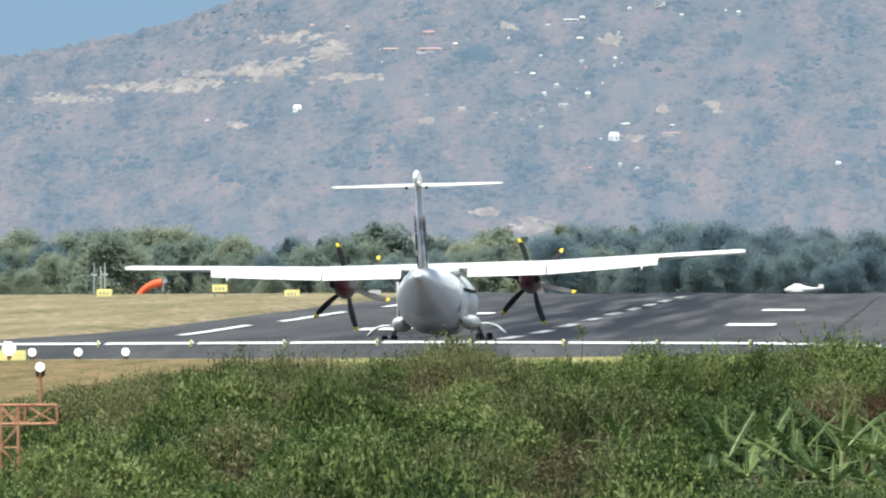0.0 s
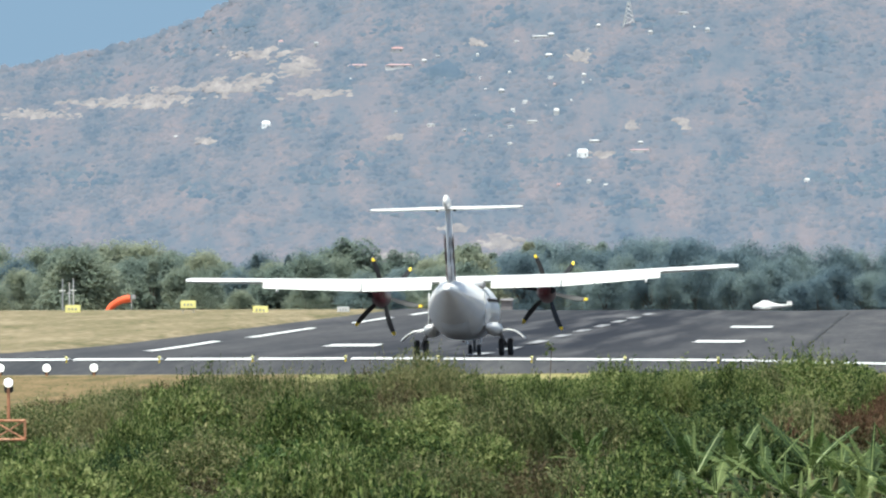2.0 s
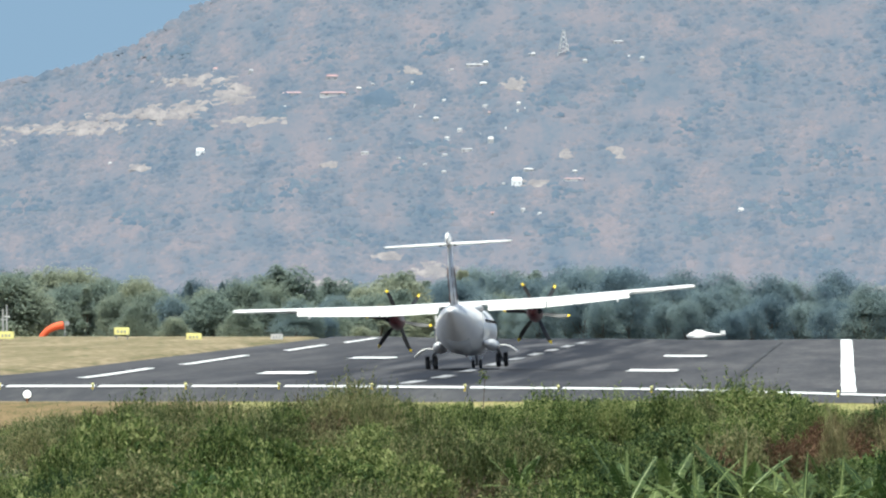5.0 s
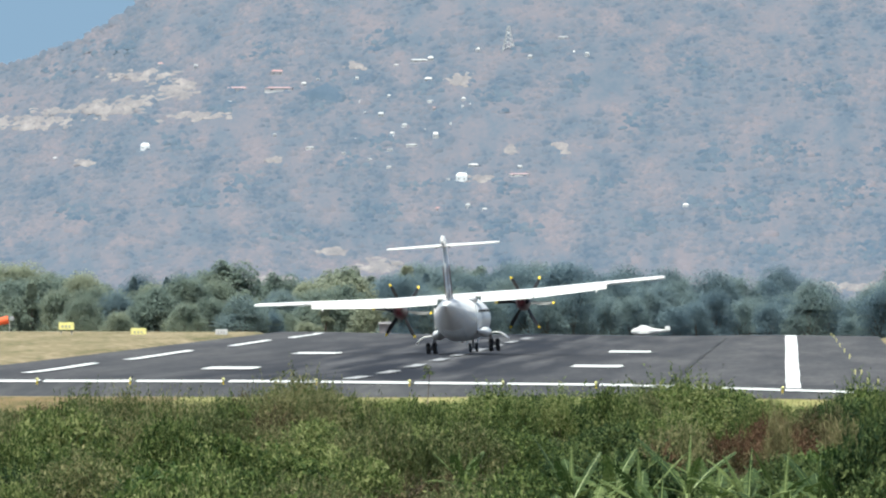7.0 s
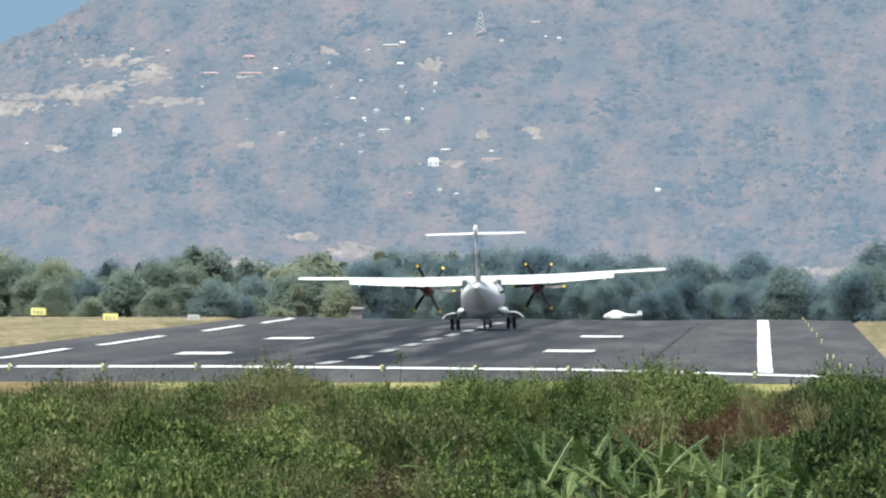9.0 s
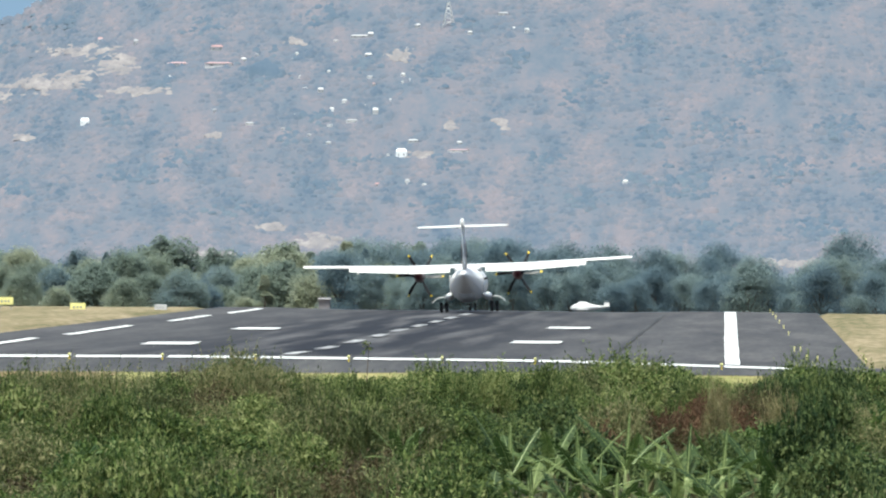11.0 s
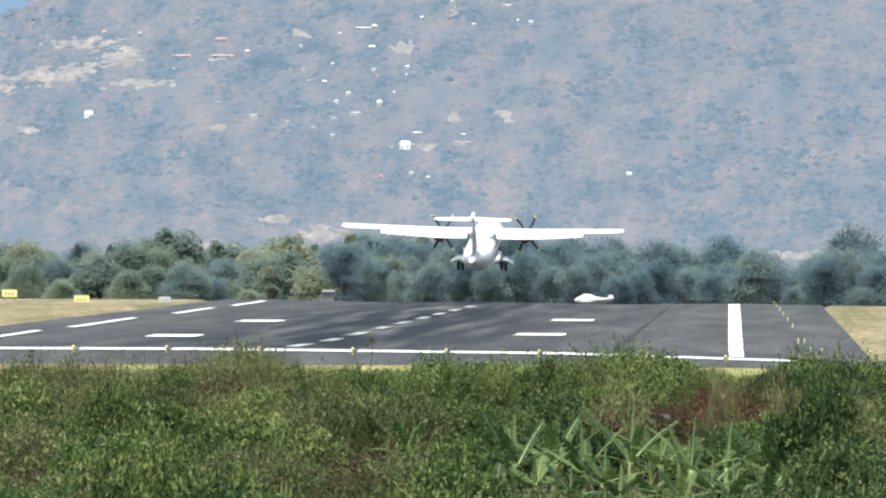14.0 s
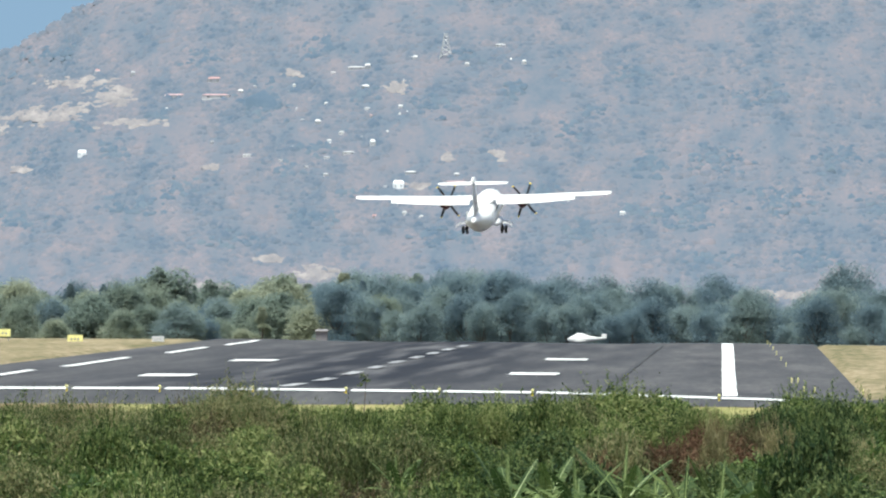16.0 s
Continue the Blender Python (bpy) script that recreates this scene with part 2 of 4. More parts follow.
def profile(chord, thick, n=9):
    """A wing's section as (back from the leading edge, up)."""
    up, down = [], []
    for i in range(n + 1):
        t = 0.5 - 0.5 * math.cos(math.pi * i / n)
        h = thick * 5 * (0.2969 * math.sqrt(t) - 0.126 * t - 0.3516 * t * t + 0.2843 * t ** 3 - 0.1036 * t ** 4)
        up.append((t * chord, h * chord * 1.1))
        down.append((t * chord, -h * chord * 0.7))
    return up + down[-2:0:-1]


def wing_skin(bm, stations, thick, incidence=0.0, upright=False):
    """stations: (out, leading edge y, z, chord)."""
    rings = []
    for x, y, z, chord in stations:
        rr = []
        for back, up in profile(chord, thick):
            c, s = math.cos(radians(incidence)), math.sin(radians(incidence))
            b2, u2 = back * c - up * s * 0, up - back * s
            rr.append((u2, y - b2, x) if upright else (x, y - b2, z + u2))
        rings.append(rr)
    return loft(bm, rings)


# ---- the lie of the land ----
LIP = ((490, 0.0), (538, 0.33), (554, 0.73), (559, 0.84), (562, 0.85), (588, 0.0))


def land(x, y):
    """Height of the airfield: a slight fall to one side, and a crest beyond which it drops away."""
    z = -0.012 * min(40.0, max(0.0, x + 22.8)) * min(1, max(0, (y - 480) / 100))
    for (ya, za), (yb, zb) in zip(LIP, LIP[1:]):         # the raised lip that carries the cross line
        if ya < y <= yb:
            z += za + (zb - za) * (y - ya) / (yb - ya)
    z -= 0.02 * max(0.0, min(12.0, x + 8)) * max(0.0, 1 - abs(y - 556) / 60)
    k = min(1.0, max(0.0, (y - 650) / 80))
    z -= 0.20 * k * min(1.0, max(0.0, (19 - abs(x + 22.8)) / 8))
    d = y - 1150
    if d > 0:
        z -= min(7.0, 0.015 * d * min(1.0, d / 60))
    return z


def spot(u, v, d):
    """A point d metres out, at bearing u and v below the level."""
    return Vector(((u - 1390) / FAR * d, d, 5.5 + (447 - v) / FAR * d))


def sheet(bm, xs, ys, lift, edge=None, mat=None):
    rows = []
    for y in ys:
        row = []
        for x in xs:
            xx = edge(x, y) if edge else x
            row.append(bm.verts.new((xx, y, land(xx, y) + lift)))
        rows.append(row)
    for a, b in zip(rows, rows[1:]):
        for i in range(len(a) - 1):
            bm.faces.new((a[i], a[i + 1], b[i + 1], b[i]))
    return bm


def steps(a, b, n):
    return [a + (b - a) * i / n for i in range(n + 1)]


GX = steps(-2400, -160, 6)[:-1] + steps(-160, -48, 14) + steps(-45.5, 4.5, 10) + steps(6.5, 80, 8) + steps(80, 2400, 6)[1:]
GY = steps(-600, 400, 5)[:-1] + steps(400, 480, 4) + [490, 514, 536, 541, 546, 554, 559, 562, 570, 579, 588] + steps(600, 660, 3) + steps(675, 1100, 17)[:-1] + steps(1100, 1300, 20)[:-1] + steps(1300, 1640, 6)[:-1] + steps(1640, 4990, 6)
bm = sheet(bmesh.new(), GX, GY, 0.0)
for q in bm.verts:                                       # the bed under the runway
    if -46 < q.co.x < 5 and 670 < q.co.y < 1480 or -158 < q.co.x < 5 and 550 < q.co.y < 665:
        q.co.z -= 0.5
ground = part("ground", bm, GRASS)
tagged(ground, "dry tan grass and scrubby open airfield ground", "ground", kind="structure")


def runway_edge(s, y):
    """s from 0 at the far left edge to 1 at the right."""
    left = -45.2
    if y < 760:
        k = min(1.0, (760 - y) / 100)
        left = -45.2 - 5.0 * k ** 2
    return left + (5.5 - left) * s


# the paved end, with its near edge askew
bm = bmesh.new()
cols = []
for i in range(43):
    x = -160 + 165.5 * i / 42
    y0 = 538 + 9 * max(0.0, min(1.0, (x + 20) / 25))
    cols.append([bm.verts.new((x, y, land(x, y) + 0.02)) for y in [y0] + [550, 554, 556.5, 559, 562, 568, 575, 582, 588, 600, 625, 666]])
for a, b in zip(cols, cols[1:]):
    for i in range(len(a) - 1):
        bm.faces.new((a[i], b[i], b[i + 1], a[i + 1]))
runway_end = tagged(part("pavement", bm, ASPHALT), "dark grey asphalt turning area at the runway end", "pavement", kind="structure")
runway = part("runway", sheet(bmesh.new(), steps(0, 1, 24), steps(666, 750, 14)[:-1] + steps(750, 1100, 18)[:-1] + steps(1100, 1500, 24), 0.02, runway_edge), RUNWAY)
tagged(runway, "dark asphalt runway streaked with tyre rubber", "runway", kind="structure")


def strip(name, x0, x1, y0, y1, material, lift, label, ragged=0.0, bend=0.0, seed=1):
    rnd = random.Random(seed)
    bm = bmesh.new()
    n = max(2, int((y1 - y0) / 12) + 1)
    m = max(2, int(abs(x1 - x0) / 1.5) + 1)
    rows = []
    for j in range(n + 1):
        y = y0 + (y1 - y0) * j / n
        w = rnd.uniform(-ragged, ragged)
        row = []
        for i in range(m + 1):
            x = x0 + (x1 - x0) * i / m + w + bend * (j / n)
            row.append(bm.verts.new((x, y + rnd.uniform(-ragged, ragged) * 3, land(x, y) + lift)))
        rows.append(row)
    for a, b in zip(rows, rows[1:]):
        for i in range(m):
            bm.faces.new((a[i], a[i + 1], b[i + 1], b[i]))
    return tagged(part(name, bm, material), label, "runway marking", kind="structure")


strip("trim", -7.4, -7.05, 640, 1120, RUBBER, 0.06, "dark sealed joint along the runway", 0.05, 0.0, 77)

# painted marks
MARK = "runway_marking"
for i, (y0, y1) in enumerate(((698, 770), (800, 888), (942, 1016), (1048, 1125))):      # broken edge line
    strip(MARK, -40.75, -40.2, y0, y1, LINE, 0.07, "white painted runway edge line", 0.08, -0.3, 90 + i)
for i in range(9):                                       # centre line
    y0 = 664 + i * 50
    strip(MARK, -23.15, -22.45, y0, y0 + 26, WORNLINE, 0.075, "worn white centre line dash on asphalt", 0.05, 0, 110 + i)
for x0, y0 in ((-33.9, 748), (-33.9, 880), (-14.0, 782), (-14.0, 918)):      # touchdown bars
    strip(MARK, x0, x0 + 2.85, y0, y0 + 17, LINE, 0.08, "white painted touchdown bar on the runway", 0.09, 0, int(y0 + x0))
for i in range(6):                                       # side stripe, widening slightly away
    y0 = 622 + i * 85.5
    strip(MARK, -1.28 - 0.18 * i, -0.56 - 0.14 * i, y0, y0 + 85.4, LINE, 0.085, "broad white painted side stripe on the runway", 0.035, -0.16, 140 + i)
for i in range(44):                                      # white cross line on the lip, a piece between each two lights
    x0 = -16.45 + 3.8 * (i - 38)
    if x0 < 2:
        strip(MARK, x0 + 0.1, x0 + 3.7, 554.4, 557.0, LINE, 0.06, "white painted line across the runway end", 0.01, 0, 190 + i)

# verge in front of the pavement
bm = bmesh.new()
cols = []
for x in steps(-45, 5.5, 20):
    y1 = 537.5 + 9 * max(0.0, min(1.0, (x + 20) / 25))
    cols.append([bm.verts.new((x, y, land(x, y) + 0.012)) for y in [430, 450, 470, 480, 490, 500, 510, 518, 526, 532, y1]])
for a, b in zip(cols, cols[1:]):
    for i in range(10):
        bm.faces.new((a[i], b[i], b[i + 1], a[i + 1]))
verge = tagged(part("ground", bm, VERGE), "yellow-green mown verge grass", "grass", kind="structure")
bm = bmesh.new()
sheet(bm, steps(-60, -25, 14), [360, 400, 440, 470, 490, 500, 514, 525, 537], 0.016)
earth = tagged(part("ground", bm, EARTH), "bare reddish earth with dead grass", "ground", kind="structure")

# litter and weeds, with the shade under the scrub put into dark tones
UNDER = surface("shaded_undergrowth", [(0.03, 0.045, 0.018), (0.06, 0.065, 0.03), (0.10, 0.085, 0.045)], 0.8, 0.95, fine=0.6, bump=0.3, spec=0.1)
undergrowth = tagged(part("ground", sheet(bmesh.new(), steps(-60, 25, 20), steps(140, 420, 14), 0.03), UNDER), "shade-dark litter and low weeds under the scrub", "ground", kind="structure")

# ---- hill ----
RIDGE = ((-900, 220), (-400, 158), (-322, 144), (-150, 116), (-22, 89), (98, 44), (232, -38), (480, -130), (900, -200), (1700, -160), (2600, -40))


def ridge(u):
    for (a, va), (b, vb) in zip(RIDGE, RIDGE[1:]):
        if u <= b:
            k = max(0.0, (u - a) / (b - a))
            return va + (vb - va) * k
    return RIDGE[-1][1]


HILL0, HILL1 = 3950.0, 4800.0


def hill_height(x, y):
    u = 1390 + x / HILL1 * FAR
    top = 5.5 + (447 - ridge(u)) / FAR * HILL1
    s = max(0.0, min(1.0, (y - HILL0) / (HILL1 - HILL0)))
    base = -6.0
    z = base + (top - base) * (0.85 * s + 0.15 * s * s)
    fold = noise.noise(Vector((x * 0.012, y * 0.004, 1.3))) * 4.5 + noise.noise(Vector((x * 0.04, y * 0.012, 7.1))) * 1.3
    fold += noise.noise(Vector((x * 0.16, y * 0.03, 2.2))) * 0.6
    return z + fold * min(1.0, math.sin(math.pi * s) * 2 + 0.1)


def on_hill(u, v):
    """Where the line of sight at that bearing and height meets the hill."""
    lo, hi = HILL0, HILL1
    for _ in range(30):
        mid = (lo + hi) / 2
        p = spot(u, v, mid)
        if hill_height(p.x, mid) > p.z:
            hi = mid
        else:
            lo = mid
    p = spot(u, v, hi)
    return Vector((p.x, hi, hill_height(p.x, hi)))


hx = steps(-620, -360, 12)[:-1] + steps(-360, 70, 380) + steps(70, 320, 12)[1:]
hy = steps(HILL0, HILL1, 190) + [4960]
verts = [(x, y, hill_height(x, min(y, HILL1)) - (0 if y <= HILL1 else 40)) for y in hy for x in hx]
nx = len(hx)
quads = [(j * nx + i, j * nx + i + 1, (j + 1) * nx + i + 1, (j + 1) * nx + i) for j in range(len(hy) - 1) for i in range(nx - 1)]
me = bpy.data.meshes.new("hill")
me.from_pydata(verts, [], quads)
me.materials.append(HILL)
me.polygons.foreach_set("use_smooth", [True] * len(me.polygons))
tagged(new("hill", me), "dry wooded hillside with haze in its colours", "hill", kind="structure")


rnd = random.Random(11)
# bare scars: bearing, depression, half width, half height
SCARS = ((125, 168, 30, 15), (192, 162, 30, 13), (295, 181, 48, 7), (60, 172, 40, 6), (200, 108, 58, 8), (-60, 195, 75, 8), (-200, 215, 80, 8), (540, 420, 32, 5), (622, 447, 30, 12), (430, 470, 55, 5), (762, 115, 18, 10), (808, 291, 24, 5), (582, 92, 16, 6), (945, 235, 9, 9), (856, 240, 8, 6), (1450, 482, 70, 6), (435, 258, 16, 5), (103, 264, 18, 4), (20, 190, 50, 13), (262, 132, 40, 16))


def in_scar(u, v):
    return any(abs(u - a) < c * 0.95 and abs(v - b) < d * 0.95 + 2 for a, b, c, d in SCARS)


def clumps(C, squash, seed=1):
    """Arrays of uneven rounded clumps, each a dome closed to the ground. C: rows of x, y, z, radius."""
    rng = np.random.default_rng(seed + len(C))
    C = np.array(C)
    n = len(C)
    a = np.arange(7) * 2 * math.pi / 7
    dome = np.concatenate([np.stack([np.cos(a), np.sin(a), 0 * a - 0.25], 1), np.stack([0.86 * np.cos(a + 0.4), 0.86 * np.sin(a + 0.4), 0 * a + 0.5], 1), np.array([[0, 0, 1.0]])])
    k = rng.uniform(0.72, 1.22, (n, 15, 1))
    size = np.stack([rng.uniform(0.8, 1.3, n), rng.uniform(0.8, 1.2, n), squash * rng.uniform(0.75, 1.3, n)], 1)[:, None, :]
    V = C[:, None, :3] + dome[None] * k * size * C[:, None, 3:]
    F = []
    for i in range(7):
        j = (i + 1) % 7
        F += [(i, j, 7 + i), (j, 7 + j, 7 + i), (7 + i, 7 + j, 14)]
    F = np.array(F)[None] + (np.arange(n) * 15)[:, None, None]
    N = dome / np.linalg.norm(dome, axis=1, keepdims=True) * 0.35 + np.array([0, -0.3, 0.8])
    N = np.tile(N / np.linalg.norm(N, axis=1, keepdims=True), (n, 1))
    return V.reshape(-1, 3), F.reshape(-1, 3), N


def clump_mesh(name, V, F, N, material):
    me = bpy.data.meshes.new(name)
    me.from_pydata(V.tolist(), [], F.tolist())
    me.materials.append(material)
    me.polygons.foreach_set("use_smooth", [True] * len(me.polygons))
    me.normals_split_custom_set_from_vertices(N.tolist())
    return me


def cover(name, C, material, label, category, squash=0.9):
    return tagged(new(name, clump_mesh(name, *clumps(C, squash), material)), label, category, kind="stuff")


def scars():
    """Rubble and slabs lying open on the slope, thinning out towards the rims."""
    C = []
    for u, v, wu, wv in SCARS:
        for _ in range(int(wu * wv / 7) + 5):
            p = on_hill(u + max(-1.3, min(1.3, rnd.gauss(0, 0.55))) * wu, v + max(-1.3, min(1.3, rnd.gauss(0, 0.55))) * wv)
            C.append((p.x, p.y - 0.4, p.z - 0.1, rnd.uniform(0.9, 2.0)))
    cover("limestone_outcrop", C, ROCK, "pale limestone scars and rubble on the hillside, haze-toned", "rock", 0.55)


scars()


def far_woods(count):
    """Crowns thick in the folds and thin on the dry slopes."""
    C = []
    while len(C) < count:
        u, s = rnd.uniform(-420, 1720), rnd.random()
        y = HILL0 + (HILL1 - HILL0) * s
        x = (u - 1390) / FAR * y
        z = hill_height(x, y)
        dens = 0.55 + 0.8 * noise.noise(Vector((x * 0.05, z * 0.07, 3.0)))
        if rnd.random() < dens and not (rnd.random() < 0.9 and in_scar(u, 447 - (z + 0.5 - 5.5) / y * FAR)):
            r = rnd.uniform(0.5, 1.2) if rnd.random() < 0.82 else rnd.uniform(1.2, 2.1)
            C.append((x, y, z - 0.15 * r, r))
    for _ in range(420):                                 # trees that stand up on the ridge
        u, y = rnd.uniform(-420, 760), HILL1 - rnd.uniform(0, 14)
        x = (u - 1390) / FAR * y
        r = rnd.uniform(0.5, 1.5) if rnd.random() < 0.9 else rnd.uniform(1.5, 2.2)
        C.append((x, y, hill_height(x, y) + 0.2 * r, r))
    cover("hillside_woods", C, HILLTREE, "dry woods on the hillside in haze-greyed colours", "woods", 1.05)


def groves():
    """Dark evergreen stands: bearing, depression, half width, half height."""
    C = []
    for u, v, wu, wv in ((528, 142, 36, 26), (827, 144, 32, 18), (976, 118, 26, 14), (846, 302, 22, 12), (1024, 300, 26, 14), (1263, 340, 50, 24), (1335, 240, 38, 24), (1450, 310, 52, 24), (1215, 248, 28, 20), (1109, 160, 18, 12), (1066, 190, 20, 14), (560, 262, 30, 14),
                         (618, 225, 26, 12), (130, 238, 20, 14), (205, 190, 16, 10), (260, 228, 22, 16), (340, 165, 24, 9), (300, 330, 44, 16), (620, 345, 40, 14), (1180, 330, 26, 10), (1090, 370, 30, 16), (1320, 420, 44, 14), (690, 300, 26, 10), (380, 300, 30, 16), (700, 130, 24, 12),
                         (880, 60, 30, 10), (640, 50, 36, 14), (420, 60, 30, 16), (150, 60, 44, 14), (40, 105, 40, 12), (-100, 150, 50, 14), (-250, 260, 50, 16), (-120, 330, 60, 18), (1540, 240, 36, 22), (1640, 330, 50, 26), (1500, 420, 50, 18), (1180, 90, 44, 14), (1400, 130, 50, 18), (100, 350, 44, 14), (480, 390, 40, 14), (850, 380, 50, 14)):
        for _ in range(int(wu * wv / 13)):
            p = on_hill(u + rnd.gauss(0, 0.62) * wu, v + rnd.gauss(0, 0.62) * wv)
            C.append((p.x, p.y - 0.3, p.z + 0.1, rnd.uniform(0.6, 1.5)))
    p = on_hill(528, 152)
    C.append((p.x, p.y, p.z, 5.4))                       # one great round crown
    C.append((p.x - 2.6, p.y + 0.5, p.z, 4.2))
    C.append((p.x + 2.6, p.y + 0.5, p.z, 4.0))
    cover("hillside_grove", C, HILLGROVE, "dark evergreen groves on the hillside, haze-tinted blue-green", "woods")


far_woods(22000)
groves()


def hill_house(u, v, w, h, roof, label, walls=PLASTER):
    p = on_hill(u, v + h / 2)
    k = p.y / FAR
    w, h = w * k, h * k
    e = new("hill_house")
    e.location = p
    tagged(e, label, "house", "houses on the hillside")
    wall = part("wall", box(bmesh.new(), (w, w * 0.8, h + 1.5), Matrix.Translation((0, w * 0.4, (h - 1.5) / 2))), walls, e)
    bm = bmesh.new()
    hw, d0, d1, t = w * 0.52, -w * 0.02, w * 0.85, h
    pts = [(-hw, d0, t), (hw, d0, t), (hw, d1, t), (-hw, d1, t), (-hw * 0.7, (d0 + d1) / 2, t + h * 0.45), (hw * 0.7, (d0 + d1) / 2, t + h * 0.45)]
    vs = [bm.verts.new(q) for q in pts]
    for f in ((0, 1, 5, 4), (1, 2, 5), (2, 3, 4, 5), (3, 0, 4), (3, 2, 1, 0)):
        bm.faces.new([vs[i] for i in f])
    part("roof", bm, roof, e)
    bw = part("window", box(bmesh.new(), (w * 0.1, 0.06, h * 0.25), Matrix.Translation((-w * 0.25, -0.02, h * 0.5))), DARKRUBBER, e)
    again(bw, e, Matrix.Translation((w * 0.5, 0, 0)))


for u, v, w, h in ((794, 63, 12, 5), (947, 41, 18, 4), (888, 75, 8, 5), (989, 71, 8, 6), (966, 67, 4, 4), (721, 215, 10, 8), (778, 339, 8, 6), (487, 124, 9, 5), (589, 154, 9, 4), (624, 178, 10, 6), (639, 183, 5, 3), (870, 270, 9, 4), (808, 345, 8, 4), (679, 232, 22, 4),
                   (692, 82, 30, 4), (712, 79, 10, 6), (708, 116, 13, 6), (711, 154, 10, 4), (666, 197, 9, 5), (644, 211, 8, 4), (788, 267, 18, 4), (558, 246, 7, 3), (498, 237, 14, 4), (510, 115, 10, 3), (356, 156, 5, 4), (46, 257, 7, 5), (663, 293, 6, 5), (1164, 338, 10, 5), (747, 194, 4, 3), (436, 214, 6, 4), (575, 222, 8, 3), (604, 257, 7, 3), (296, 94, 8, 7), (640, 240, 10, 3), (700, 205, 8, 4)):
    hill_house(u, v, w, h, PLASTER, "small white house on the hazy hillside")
hill_house(767, 290, 19, 11, WHITEWASH, "bright white house on the hazy hillside", WHITEWASH)
hill_house(206, 236, 15, 9, WHITEWASH, "bright white house among dry trees", WHITEWASH)
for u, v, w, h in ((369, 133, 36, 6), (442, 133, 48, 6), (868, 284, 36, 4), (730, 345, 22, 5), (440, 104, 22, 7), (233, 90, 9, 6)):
    hill_house(u, v, w, h, REDROOF, "white house with a muted red roof on the hillside")
for i in range(14):
    u, v = rnd.gauss(670, 100), rnd.gauss(205, 55)
    hill_house(u, v, rnd.uniform(4, 9), rnd.uniform(2, 4.5), PLASTER if rnd.random() < 0.8 else REDROOF, "small pale house among hillside trees")


# ---- the airliner: origin on the ground under the main wheels, nose towards +y ----
def airliner():
    a = new("airliner")
    tagged(a, "white twin-propeller airliner with maroon nacelles taking off", "airplane")
    # fuselage: y, centre height, half width, half height
    body = [(14.9 - 2.75, 1.75, 0.05, 0.05), (11.9, 1.78, 0.42, 0.42), (11.2, 1.9, 0.85, 0.82), (10.2, 2.08, 1.2, 1.15), (9.0, 2.22, 1.4, 1.36), (7.5, 2.26, 1.433, 1.42),
            (0.0, 2.26, 1.433, 1.42), (-4.2, 2.26, 1.433, 1.42), (-6.5, 2.36, 1.36, 1.30), (-8.5, 2.58, 1.16, 1.08), (-10.5, 2.84, 0.88, 0.82), (-12.3, 3.05, 0.56, 0.52), (-13.6, 3.16, 0.33, 0.30), (-14.5, 3.2, 0.20, 0.19), (-14.75, 3.2, 0.08, 0.08)]
    fus = part("fuselage", loft(bmesh.new(), [ring(y, 0, z, w, h) for y, z, w, h in body]), WHITE, a, "white fuselage with an upswept tail", True)
    part("tail_cone", loft(bmesh.new(), [ring(-14.3, 0, 3.2, 0.23, 0.22, 14), ring(-14.8, 0, 3.2, 0.17, 0.16, 14), ring(-15.0, 0, 3.2, 0.06, 0.06, 14)]), WHITE, a, "", True)
    part("belly_band", loft(bmesh.new(), [ring(y, 0, z - 0.03, w * 0.93, h, 28) for y, z, w, h in body[4:10]]), GREYWHITE, a, "grey lower fuselage", True)
    win = part("cabin_window", box(bmesh.new(), (0.03, 0.26, 0.36), Matrix(), 0.01), DARKRUBBER, fus)
    win.matrix_basis = pose(1.374, 8.0, 2.62)
    for i in range(1, 15):
        again(win, fus, pose(1.374, 8.0 - 0.79 * i, 2.62))
    for i in range(15):
        again(win, fus, pose(-1.374, 8.0 - 0.79 * i, 2.62))
    for s in (-1, 1):
        part("cabin_door", box(bmesh.new(), (0.04, 0.7, 1.5), pose(s * 1.352, -5.6, 2.35, 0, 0, s * 3), 0.015), GREYWHITE, fus, "rear cabin door")
        part("window", box(bmesh.new(), (0.35, 0.5, 0.35), pose(s * 0.55, 11.0, 2.55, -35, 0, 0), 0.02), DARKRUBBER, fus, "dark cockpit window")
    # wing
    part("wing_fairing", loft(bmesh.new(), [ring(y, 0, 3.5, w, h, 20, 0.9) for y, w, h in ((2.9, 0.3, 0.08), (2.2, 0.9, 0.28), (1.0, 1.12, 0.42), (-1.0, 1.1, 0.4), (-2.4, 0.8, 0.24), (-3.4, 0.3, 0.06))]), WHITE, a, "", True)
    part("wing", wing_skin(bmesh.new(), [(-13.5, 0.78, 4.06, 1.15), (-13.2, 0.9, 4.06, 1.42), (-4.9, 1.55, 3.74, 2.1), (4.9, 1.55, 3.74, 2.1), (13.2, 0.9, 4.06, 1.42), (13.5, 0.78, 4.06, 1.15)], 0.18, 1.5), WHITE, a, "long straight high white wing", True)
    for s in (-1, 1):
        part("flap", wing_skin(bmesh.new(), [(s * 1.45, -0.40, 3.70, 1.05), (s * 4.85, -0.40, 3.70, 1.05)], 0.13, 23), WHITE, a, "lowered inboard flap", True)
        part("flap", wing_skin(bmesh.new(), [(s * 4.9, -0.40, 3.70, 1.03), (s * 9.7, -0.36, 3.885, 0.78)], 0.13, 23), WHITE, a, "lowered outboard flap", True)
